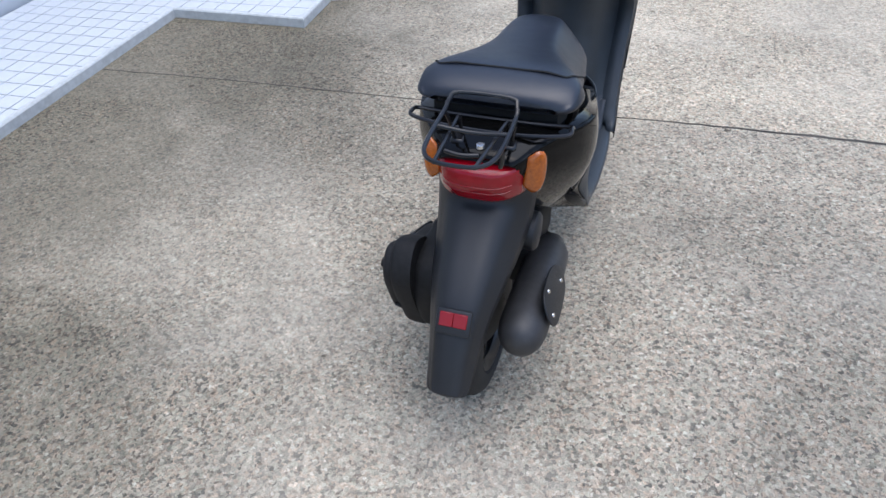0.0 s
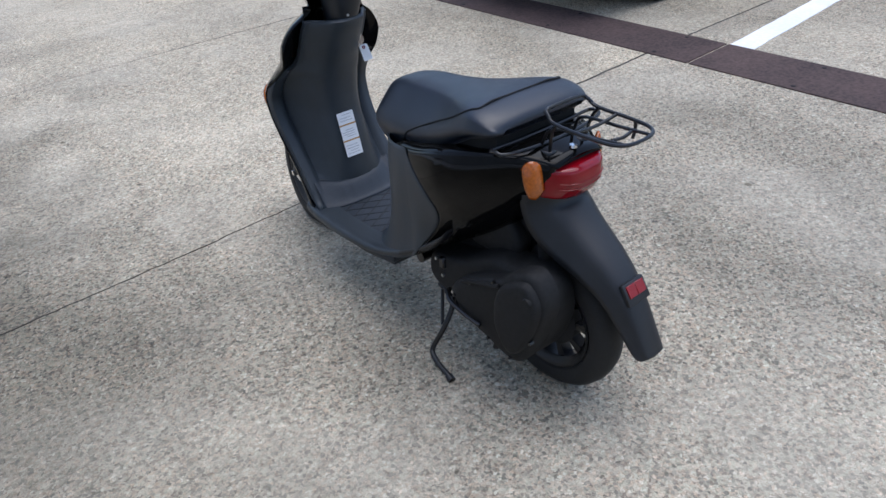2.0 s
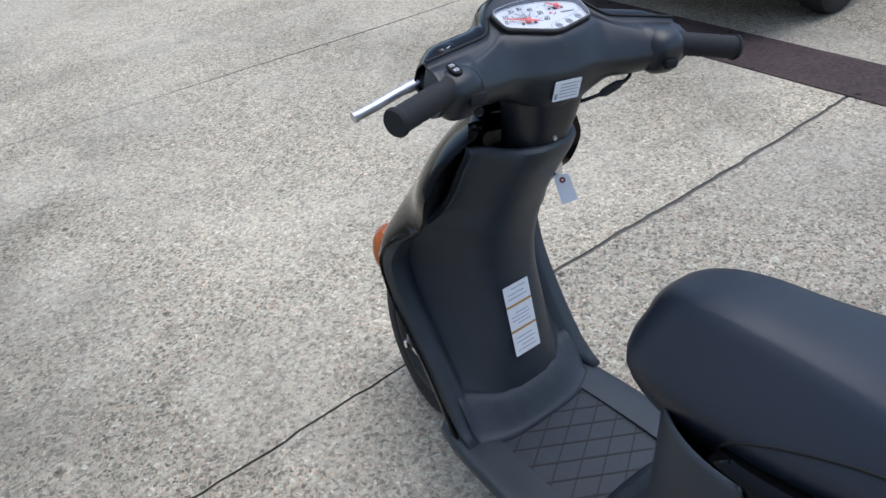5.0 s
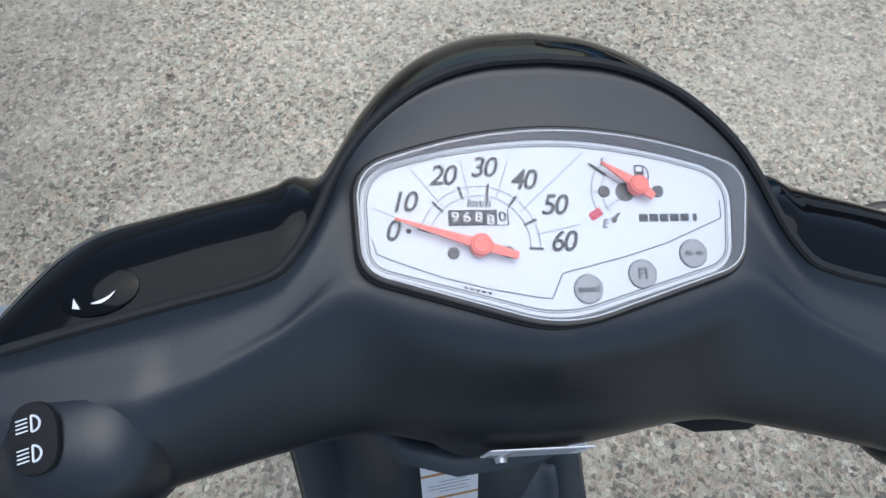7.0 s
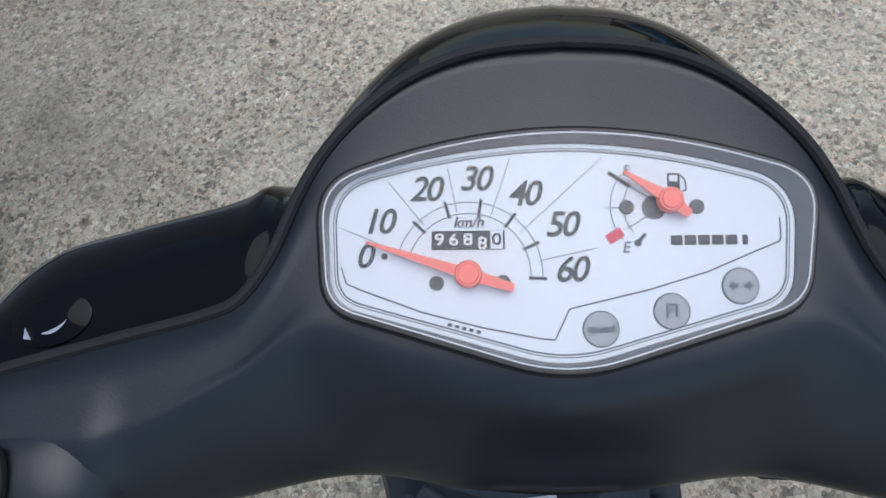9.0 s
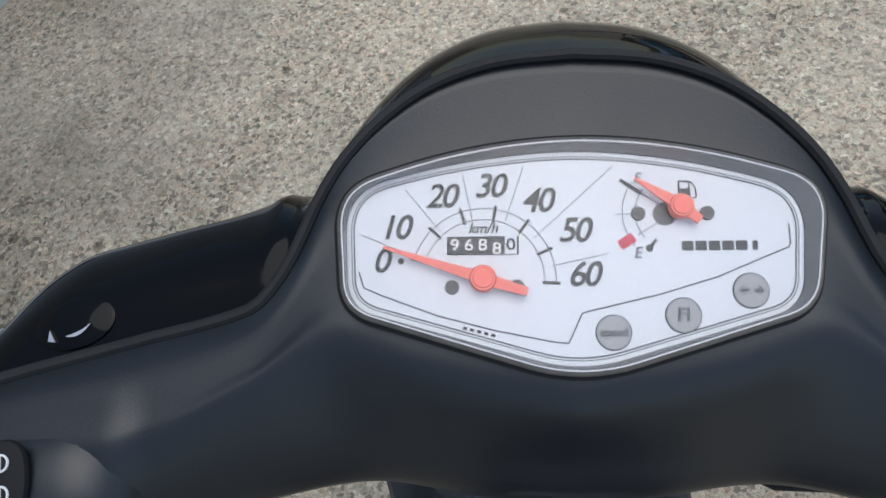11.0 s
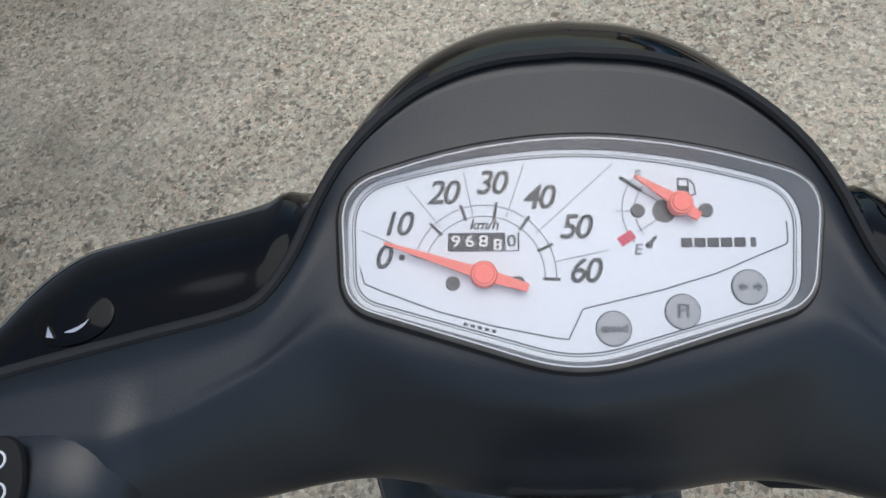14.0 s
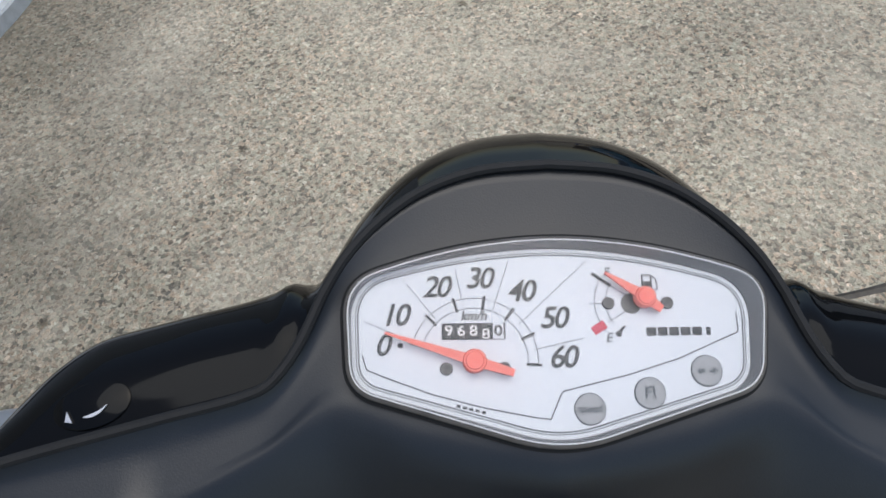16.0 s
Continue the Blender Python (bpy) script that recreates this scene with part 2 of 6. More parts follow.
M_PLATE = mat("painted_rusty_steel", (0.058, 0.040, 0.040), 0.8, grain=0.45, grain_scale=60, bump=0.5, bump_scale=120, wear=(0.115, 0.078, 0.070), spec=0.25)
M_LINE = mat("road_paint", (0.80, 0.81, 0.82), 0.6, grain=0.12, grain_scale=45, bump=0.5, bump_scale=200)
M_TILE = mat("white_glazed_tile", (0.60, 0.625, 0.64), 0.25, grain=0.06, grain_scale=30)
M_GROUT = mat("grey_grout", (0.22, 0.23, 0.23), 0.9, grain=0.2, grain_scale=60)
M_COPING = mat("grey_coping", (0.50, 0.52, 0.51), 0.7, grain=0.2, grain_scale=40)
M_MAT = mat("dark_floor_mat", (0.045, 0.050, 0.060), 0.7, grain=0.3, grain_scale=150, bump=0.7, bump_scale=200)
M_WALL = mat("pale_wall", (0.50, 0.53, 0.56), 0.6, grain=0.06, grain_scale=20)
M_FENCE = mat("brown_wall", (0.20, 0.14, 0.11), 0.8, grain=0.3, grain_scale=12)
M_WHITE = mat("white_car_paint", (0.80, 0.81, 0.82), 0.22, coat=0.7, grain=0.02, grain_scale=20)
M_BLUE = mat("pale_blue_car_paint", (0.13, 0.32, 0.46), 0.22, coat=0.8, grain=0.04, grain_scale=20)
M_GLASS = mat("dark_glass", (0.01, 0.012, 0.014), 0.05, coat=1.0)
M_YELLOW = mat("yellow_plate", (0.70, 0.52, 0.02), 0.45, grain=0.05, grain_scale=40)
M_STOP = mat("pale_concrete", (0.55, 0.56, 0.56), 0.85, grain=0.15, grain_scale=60, bump=0.5, bump_scale=150)
M_BLUEPL = mat("blue_plastic", (0.03, 0.10, 0.32), 0.45, grain=0.1, grain_scale=30)

# ---- building helpers ----
SCOOTER = pose(0.0035, 0, 0, 0, 1.4, -0.8)
HEAD = Vector((0, 0.80, 0.90))
RAKE = Vector((0, -math.sin(radians(26)), math.cos(radians(26))))
STEER = Matrix.Translation(HEAD) @ Matrix.Rotation(radians(-8.5), 4, RAKE) @ Matrix.Translation(-HEAD)
BAR_X = 0.0


def finish(bm, name, material, smooth=True, angle=40):
    bmesh.ops.recalc_face_normals(bm, faces=bm.faces)
    me = bpy.data.meshes.new(name)
    if smooth:
        lim = radians(angle)
        for f in bm.faces:
            f.smooth = True
        for e in bm.edges:
            if len(e.link_faces) == 2 and e.calc_face_angle(0) > lim:
                e.smooth = False
    bm.to_mesh(me)
    bm.free()
    me.materials.append(material)
    return me


def thing(name, label, category, m=Matrix(), group="", kind=""):
    ob = new(name)
    ob.empty_display_size = 0.1
    ob.matrix_world = m
    return tagged(ob, label, category, group, kind)


def solo(name, bm, material, label, category, group="", kind="", m=Matrix(), smooth=True, angle=40):
    ob = new(name, finish(bm, name, material, smooth, angle))
    ob.matrix_world = m
    return tagged(ob, label, category, group, kind)


def part(name, bm, material, parent, label="", smooth=True, angle=40, m=None):
    if m is not None:
        bm.transform(m)
    ob = new(name, finish(bm, name, material, smooth, angle))
    ob.parent = parent
    if label:
        ob["label"] = label
    return ob


def spline(pts, n):
    """Catmull-Rom through pts, n samples in all."""
    p = [Vector(q) for q in pts]
    out = []
    for k in range(n):
        t = k / (n - 1) * (len(p) - 1)
        i = min(int(t), len(p) - 2)
        u = t - i
        a, b, c, d = p[max(i - 1, 0)], p[i], p[i + 1], p[min(i + 2, len(p) - 1)]
        out.append(0.5 * (2 * b + (c - a) * u + (2 * a - 5 * b + 4 * c - d) * u * u + (3 * b - a - 3 * c + d) * u**3))
    return out


def curve_at(table, x):
    """Smooth value at x of a table of (x, value), in ascending order."""
    xs = [r[0] for r in table]
    if x <= xs[0]:
        return table[0][1]
    if x >= xs[-1]:
        return table[-1][1]
    i = max(k for k in range(len(xs) - 1) if xs[k] <= x)
    u = (x - xs[i]) / (xs[i + 1] - xs[i])
    a, b, c, d = (table[max(min(k, len(xs) - 1), 0)][1] for k in (i - 1, i, i + 1, i + 2))
    m0 = (c - a) / max(1e-9, xs[i + 1] - xs[max(i - 1, 0)]) * (xs[i + 1] - xs[i])
    m1 = (d - b) / max(1e-9, xs[min(i + 2, len(xs) - 1)] - xs[i]) * (xs[i + 1] - xs[i])
    return (2 * u**3 - 3 * u**2 + 1) * b + (u**3 - 2 * u**2 + u) * m0 + (-2 * u**3 + 3 * u**2) * c + (u**3 - u**2) * m1


def loft(rings, closed=True, caps=True, bm=None):
    bm = bm or bmesh.new()
    vs = [[bm.verts.new(p) for p in r] for r in rings]
    n = len(rings[0])
    for a, b in zip(vs, vs[1:]):
        for k in range(n if closed else n - 1):
            bm.faces.new((a[k], a[(k + 1) % n], b[(k + 1) % n], b[k]))
    if caps and closed:
        bm.faces.new(vs[0][::-1])
        bm.faces.new(vs[-1])
    return bm


def tube(pts, r, n=10, samples=0, closed=False, bm=None):
    """A round tube along points, with flat ends."""
    p = spline(pts, samples) if samples else [Vector(q) for q in pts]
    rings = []
    side = None
    for i, q in enumerate(p):
        if closed:
            d = p[(i + 1) % len(p)] - p[i - 1]
        else:
            d = p[min(i + 1, len(p) - 1)] - p[max(i - 1, 0)]
        d.normalize()
        if side is None:
            side = d.orthogonal().normalized()
        side = (side - d * side.dot(d)).normalized()
        up = d.cross(side)
        rr = r[i] if isinstance(r, (list, tuple)) else r
        rings.append([q + rr * (math.cos(a) * side + math.sin(a) * up) for a in (2 * math.pi * k / n for k in range(n))])
    if closed:
        rings.append(rings[0])
        bm = loft(rings, True, False, bm)
        bmesh.ops.remove_doubles(bm, verts=bm.verts, dist=1e-5)
        return bm
    return loft(rings, True, True, bm)


def lathe(profile, axis="X", n=40, closed=False, bm=None):
    """Turns (along, radius) pairs round an axis."""
    rings = []
    for k in range(n + 1):
        a = 2 * math.pi * k / n
        ring = []
        for s, r in profile:
            c, d = r * math.cos(a), r * math.sin(a)
            ring.append({"X": (s, c, d), "Y": (d, s, c), "Z": (c, d, s)}[axis])
        rings.append([Vector(q) for q in ring])
    bm = loft(rings, closed, False, bm)
    bmesh.ops.remove_doubles(bm, verts=bm.verts, dist=1e-6)
    return bm


def box(x0, x1, y0, y1, z0, z1, bevel=0.0, seg=2, bm=None):
    own = bmesh.new()
    bmesh.ops.create_cube(own, size=1)
    for v in own.verts:
        v.co = Vector((x0 + (v.co.x + 0.5) * (x1 - x0), y0 + (v.co.y + 0.5) * (y1 - y0), z0 + (v.co.z + 0.5) * (z1 - z0)))
    if bevel:
        bmesh.ops.bevel(own, geom=own.edges[:], offset=bevel, segments=seg, affect="EDGES", profile=0.5)
    return join(bm, own)


def join(bm, other):
    if bm is None:
        return other
    me = bpy.data.meshes.new("joined")
    other.to_mesh(me)
    other.free()
    bm.from_mesh(me)
    bpy.data.meshes.remove(me)
    return bm


def prism(outline, lo, hi, axis="Z", bevel=0.0, seg=2, bm=None):
    """A flat outline pulled from lo to hi along an axis."""
    put = {"Z": lambda a, b, h: (a, b, h), "X": lambda a, b, h: (h, a, b), "Y": lambda a, b, h: (a, h, b)}[axis]
    own = bmesh.new()
    low = [own.verts.new(put(a, b, lo)) for a, b in outline]
    top = [own.verts.new(put(a, b, hi)) for a, b in outline]
    n = len(outline)
    caps = [own.faces.new(low[::-1]), own.faces.new(top)]
    for k in range(n):
        own.faces.new((low[k], low[(k + 1) % n], top[(k + 1) % n], top[k]))
    bmesh.ops.recalc_face_normals(own, faces=own.faces)
    if bevel:
        bmesh.ops.bevel(own, geom=list({e for f in caps for e in f.edges}), offset=bevel, segments=seg, affect="EDGES", profile=0.5)
    return join(bm, own)


def shell(ob, thick, offset=-1):
    s = ob.modifiers.new("shell", "SOLIDIFY")
    s.thickness, s.offset = thick, offset
    return ob


def smooth_ring(pts, per=6):
    """A closed smooth outline through 2D points."""
    n = len(pts)
    out = []
    for i in range(n):
        a, b, c, d = (Vector(pts[(i + k) % n]) for k in (-1, 0, 1, 2))
        for k in range(per):
            u = k / per
            out.append(0.5 * (2 * b + (c - a) * u + (2 * a - 5 * b + 4 * c - d) * u * u + (3 * b - a - 3 * c + d) * u**3))
    return out


def rounded(pts, r, seg=5):
    """A closed outline of straight sides whose corners are rounded by r (one number, or one a corner)."""
    out = []
    n = len(pts)
    for i in range(n):
        p, a, b = Vector(pts[i]), Vector(pts[i - 1]), Vector(pts[(i + 1) % n])
        rr = r[i] if isinstance(r, (list, tuple)) else r
        da, db = (a - p), (b - p)
        ca = p + da.normalized() * min(rr, da.length * 0.48)
        cb = p + db.normalized() * min(rr, db.length * 0.48)
        for k in range(seg + 1):
            u = k / seg
            out.append((1 - u) ** 2 * ca + 2 * u * (1 - u) * p + u * u * cb)
    return out


def text_bm(body, size, shear=0.0, bold=0.0, height=0.0004, spacing=1.0):
    """Lettering as a mesh, centred on the origin, in the xy plane."""
    cu = bpy.data.curves.new("lettering", "FONT")
    cu.body, cu.size, cu.shear, cu.offset, cu.extrude = body, size, shear, bold, height / 2
    cu.align_x, cu.align_y, cu.space_character = "CENTER", "CENTER", spacing
    cu.resolution_u = 4
    ob = bpy.data.objects.new("lettering", cu)
    scene.collection.objects.link(ob)
    bpy.context.view_layer.update()
    me = bpy.data.meshes.new_from_object(ob.evaluated_get(bpy.context.evaluated_depsgraph_get()))
    bm = bmesh.new()
    bm.from_mesh(me)
    bpy.data.objects.remove(ob)
    bpy.data.curves.remove(cu)
    bpy.data.meshes.remove(me)
    return bm


# ---- ground ----
JOINTS = (-4.4, 1.352, 3.665, 8.2)


def build_ground():
    """One sheet to the horizon; the slab joints are shallow, slightly uneven grooves."""
    ys = [-900.0, -60.0, -12.0]
    for j in JOINTS:
        ys += [("j", j)]
    ys += [14.0, 60.0, 900.0]
    xs = [-900, -80, -20, -8, -4] + [-4 + 0.04 * k for k in range(1, 175)] + [3.2, 3.6, 4.2, 5, 6, 7, 12, 40, 90, 900]
    rng = random.Random(4)
    rows = []
    for y in ys:
        if isinstance(y, tuple):
            wob = [rng.uniform(-0.0038, 0.0038) for _ in xs]
            wide = [0.5 + 0.75 * max(0.0, min(1.0, (x - 0.1) / 0.8)) - 0.3 * max(0.0, min(1.0, (x - 1.5) / 0.8)) for x in xs]
            drift = [0.010 * math.sin(0.9 * x + y[1]) + 0.006 * math.sin(3.1 * x) for x in xs]
            g = 1.0 if y[1] == 1.352 else 0.6
            for off, z, k in ((-0.0062 * g, 0.0, 1), (-0.0042 * g, -0.006, 0.6), (0.0042 * g, -0.006, 0.6), (0.0062 * g, 0.0, 1)):
                rows.append([(x, y[1] + d + off * q * (1 + 60 * abs(w)) + w * k, z) for x, w, d, q in zip(xs, wob, drift, wide)])
        else:
            rows.append([(x, y, 0.0) for x in xs])
    bm = loft([[Vector(p) for p in r] for r in rows], closed=False, caps=False)
    for f in bm.faces:
        if f.calc_center_median().z < -0.0028:
            f.material_index = 1
    ob = solo("ground", bm, M_GROUND, "grey-brown exposed-aggregate concrete forecourt with narrow slab joints", "ground", kind="structure", smooth=False)
    ob.data.materials.append(M_JOINT)


build_ground()

# drain cover plates
plates = thing("drain_cover", "rust-brown painted steel drain cover plates set along the forecourt", "drain cover", kind="structure")
SKEW = Matrix(((1, 0.030, 0, -0.012), (0, 1, 0, 0), (0, 0, 1, 0), (0, 0, 0, 1)))
for y0, y1 in ((-14.0, -8.9), (-8.88, -3.87), (-3.86, 1.092), (1.104, 6.15), (6.16, 11.2), (11.21, 16.0), (16.01, 24.0)):
    bm = box(2.180, 2.565, y0, y1, -0.02, 0.006, 0.002, 1)
    bm.transform(SKEW)
    part("steel_plate", bm, M_PLATE, plates)
for k in range(-6, 14):
    for x in (2.215, 2.525):
        part("bolt", lathe([(0.005, 0.0), (0.0085, 0.008), (0.008, 0.011), (0.005, 0.012)], "Z", 10), M_DARK, plates, m=Matrix.Translation((x + 0.030 * (0.55 + 0.78 * k) - 0.012, 0.55 + 0.78 * k, 0)))

# bay line and wheel stops
rng = random.Random(8)
line = []
for k in range(61):
    x = 2.575 + (6.62 - 2.575) * k / 60
    y = 0.950 + 0.215 * k / 60
    e, g = rng.uniform(-0.003, 0.003), rng.uniform(-0.003, 0.003)
    line.append([Vector((x, y + e, -0.004)), Vector((x, y + e, 0.004)), Vector((x, y + 0.133 + g, 0.004)), Vector((x, y + 0.133 + g, -0.004))])
bm = loft(line)
solo("bay_line", bm, M_LINE, "white painted parking bay line on the concrete", "road marking", kind="structure")


def wheel_stop(x, y, length):
    prof = [(-0.075, 0.0), (0.075, 0.0), (0.06, 0.085), (0.045, 0.1), (-0.045, 0.1), (-0.06, 0.085)]
    bm = prism(prof, -length / 2, length / 2, "Y", 0.006)
    solo("wheel_stop", bm, M_STOP, "pale cast concrete wheel stop on the parking bay floor", "wheel stop", "wheel stops", m=pose(x, y, 0))


wheel_stop(5.68, 2.02, 0.6)
wheel_stop(5.76, 0.50, 0.6)

# ---- porch of white tiles ----
PORCH_Z = 0.045
arc = [(-1.975 + 1.07 * math.cos(a), 3.08 + 1.07 * math.sin(a)) for a in (radians(-42 + 84 * k / 22) for k in range(23))]
PORCH = [(-2.95, -3.0), (-2.10, -3.0), (-2.10, 1.955), (-1.372, 1.945), (-1.385, 2.290)] + arc + [(-1.30, 3.92), (-1.32, 6.5), (-2.95, 6.5)]


def clip(poly, x0, x1, y0, y1):
    for axis, lim, keep in ((0, x0, 1), (0, x1, -1), (1, y0, 1), (1, y1, -1)):
        out = []
        for i, p in enumerate(poly):
            q = poly[i - 1]
            pin, qin = (p[axis] - lim) * keep >= 0, (q[axis] - lim) * keep >= 0
            if pin != qin:
                u = (lim - q[axis]) / (p[axis] - q[axis])
                out.append((q[0] + u * (p[0] - q[0]), q[1] + u * (p[1] - q[1])))
            if pin:
                out.append(p)
        poly = out
        if not poly:
            break
    return poly


def area(poly):
    return 0.5 * sum(poly[i - 1][0] * p[1] - p[0] * poly[i - 1][1] for i, p in enumerate(poly))


porch = solo("porch_step", prism(PORCH, -0.02, PORCH_Z, "Z", 0.0), M_GROUT, "low porch step with white square tiles and a rounded corner", "porch", kind="structure", smooth=False)
coping = bmesh.new()
edge = [Vector(p) for p in PORCH[1:-1]]
ring_out, ring_in = [], []
for i, p in enumerate(edge):
    a, b = edge[max(i - 1, 0)], edge[min(i + 1, len(edge) - 1)]
    d1 = (p - a).normalized() if i else (b - p).normalized()
    d2 = (b - p).normalized() if i < len(edge) - 1 else d1
    n1, n2 = Vector((d1.y, -d1.x)), Vector((d2.y, -d2.x))
    nn = (n1 + n2).normalized()
    k = 1 / max(0.5, nn.dot(n1))
    ring_out.append(p + nn * 0.012 * k)
    ring_in.append(p - nn * 0.012 * k)
rings = []
for o, q in zip(ring_out, ring_in):
    rings.append([Vector((o.x, o.y, -0.01)), Vector((o.x, o.y, PORCH_Z - 0.004)), Vector((o.x * 0.8 + q.x * 0.2, o.y * 0.8 + q.y * 0.2, PORCH_Z + 0.002)), Vector((q.x, q.y, PORCH_Z + 0.002)), Vector((q.x, q.y, -0.01))])
part("coping", loft(rings, True, True), M_COPING, porch, "grey stone edge strip", angle=30)
INNER = [tuple(q) for q in ring_in]
INNER = [(-2.94, INNER[0][1])] + INNER + [(-2.94, INNER[-1][1])]

solo("floor_mat", prism(rounded([(-2.93, 2.53), (-1.78, 2.51), (-1.84, 4.55), (-2.93, 4.55)], 0.01, 2), PORCH_Z + 0.004, PORCH_Z + 0.013, "Z", 0.003, 1), M_MAT, "dark grey rubber floor mat lying on the tiled porch", "floor mat")

# unseen building wall added to shade the porch side; wall behind the parking bays
solo("wall_west", box(-3.25, -2.97, -14, 16, -0.02, 4.0), M_WALL, "unseen pale blue-grey building wall added beside the porch to block sky light", "wall", kind="structure", smooth=False)
solo("wall_east", box(6.95, 7.15, -14, 18, -0.02, 1.3), M_FENCE, "brown boundary wall behind the parking bays", "wall", kind="structure", smooth=False)


# ---- vehicles in the bays ----
def road_wheel(name, radius, width, parent, m, spokes=6, rim=M_SILVER):
    """Wheel with its axle along X, outer face towards +X before m."""
    w, r = width / 2, radius
    hub = part(name, lathe([(-w * 0.5, 0.0), (-w * 0.5, 0.06), (w * 0.72, 0.055), (w * 0.78, 0.03), (w * 0.78, 0.0)], "X", 24), rim, parent, m=m)
    tyre = [(-w * 0.8, r * 0.64), (-w, r * 0.74), (-w, r * 0.9), (-w * 0.8, r * 0.985), (0, r), (w * 0.8, r * 0.985), (w, r * 0.9), (w, r * 0.74), (w * 0.8, r * 0.64)]
    part("tyre", lathe(tyre, "X", 44), M_RUBBER, hub, "black rubber tyre", m=m)
    bm = lathe([(-w * 0.8, r * 0.63), (w * 0.8, r * 0.66), (w * 0.86, r * 0.63), (w * 0.8, r * 0.58), (-w * 0.6, r * 0.57)], "X", 44)
    for k in range(spokes):
        a = 2 * math.pi * k / spokes
        sp = box(w * 0.3, w * 0.72, -0.016, 0.016, 0.03, r * 0.6, 0.006, 1)
        sp.transform(Matrix.Rotation(a, 4, "X"))
        bm = join(bm, sp)
    part("rim", bm, rim, hub, "silver alloy rim with spokes", m=m)
    part("brake_backing", lathe([(-w * 0.2, 0.0), (-w * 0.2, r * 0.56)], "X", 30), M_DARK, hub, m=m)
    return hub


def bars(parent, x, y0, y1, z0, z1, rows):
    """Unreadable lettering as plain bars on a plate that faces -X."""
    for z, h, spans in rows:
        for a, b in spans:
            bm = box(x - 0.002, x + 0.001, y0 + (y1 - y0) * a, y0 + (y1 - y0) * b, z0 + (z1 - z0) * z, z0 + (z1 - z0) * (z + h))
            part("print_bar", bm, M_DIALINK, parent, smooth=False)


def build_truck():
    t = thing("kei_truck", "small white flatbed truck parked in a bay behind the drain cover", "truck")
    yc, half = 2.595, 0.735
    prof = [(2.50, 0.245), (2.44, 0.29), (2.42, 0.42), (2.425, 0.75), (2.48, 0.98), (2.78, 1.70), (2.95, 1.78), (3.55, 1.78), (3.60, 1.7), (3.60, 0.9), (3.60, 0.33), (3.50, 0.33)]
    prof += [(3.15 + 0.345 * math.cos(a), 0.27 + 0.345 * math.sin(a)) for a in (radians(8 + 172 * k / 14) for k in range(15))]
    prof += [(2.79, 0.255)]
    n = 25
    rings = []
    for k in range(n):
        s = -1 + 2 * k / (n - 1)
        s = math.copysign(abs(s) ** 0.6, s)
        ring = []
        for x, z in prof:
            front = max(0.0, 1 - (x - 2.42) / 0.6)
            dx = front * (0.03 * s * s + 0.16 * abs(s) ** 7)
            dy = half * s * (1 - 0.05 * max(0, z - 0.95) * abs(s))
            ring.append(Vector((x + dx, yc + dy, z)))
        rings.append(ring)
    body = part("cab", loft(rings, True, True), M_WHITE, t, "white painted steel cab", angle=35)
    part("bumper_crease", tube([(2.62, yc - 0.728, 0.375), (2.53, yc - 0.69, 0.36), (2.462, yc - 0.56, 0.345), (2.435, yc - 0.36, 0.34), (2.428, yc - 0.30, 0.34)], [0.003, 0.008, 0.009, 0.008, 0.002], 8), M_WHITE, t)
    grille = part("grille", box(2.405, 2.43, 2.11, 3.06, 0.345, 0.625, 0.004, 1), M_WHITE, t, "white slotted front grille")
    for r in range(4):
        for c in range(7):
            y = 2.135 + c * 0.132
            if r == 0 and c < 1:
                continue
            z = 0.366 + r * 0.067
            # solid dark blocks give the shade inside the slots
            part("grille_slot", box(2.4005, 2.41, y, y + 0.117, z, z + 0.05, 0.004, 1), M_DARK, grille, "dark block drawn for the shade in a grille slot")
    plate = part("number_plate", box(2.375, 2.384, 2.80, 3.13, 0.385, 0.55, 0.003, 1), M_YELLOW, t, "yellow pressed number plate")
    bars(plate, 2.374, 2.80, 3.13, 0.385, 0.55, [(0.12, 0.5, ((0.08, 0.2), (0.26, 0.4), (0.46, 0.52), (0.58, 0.7), (0.76, 0.9))), (0.72, 0.18, ((0.25, 0.45), (0.5, 0.75)))])
    part("windscreen", prism([(2.535, 1.06), (2.77, 1.64), (2.755, 1.65), (2.52, 1.07)], yc - 0.62, yc + 0.62, "Y"), M_GLASS, t)
    for s in (-1, 1):
        part("side_window", box(2.9, 3.5, yc + s * 0.726 - 0.006, yc + s * 0.726 + 0.006, 1.05, 1.6, 0.005, 1), M_GLASS, t)
        part("headlamp", box(2.415, 2.46, yc + s * 0.55 - 0.13, yc + s * 0.55 + 0.13, 0.70, 0.84, 0.012, 2), M_CHROME, t)
        part("mud_flap", box(3.50, 3.512, yc + s * 0.63 - 0.1, yc + s * 0.63 + 0.1, 0.16, 0.36, 0.002, 1), M_RUBBER, t, "black rubber mud flap")
        for x in (3.15, 5.03):
            road_wheel("road_wheel", 0.268, 0.15, t, pose(x, yc + s * 0.66, 0.268, 0, 0, 90 * s), 6)
    bed = part("flatbed", box(3.66, 5.86, yc - 0.72, yc + 0.72, 0.66, 0.72, 0.006, 1), M_WHITE, t)
    for s in (-1, 1):
        part("side_board", box(3.66, 5.86, yc + s * 0.715 - 0.015, yc + s * 0.715 + 0.015, 0.725, 1.02, 0.006, 1), M_WHITE, bed)
        part("chassis_rail", box(2.9, 5.8, yc + s * 0.35 - 0.03, yc + s * 0.35 + 0.03, 0.42, 0.52, 0.004, 1), M_ENGINE, t)
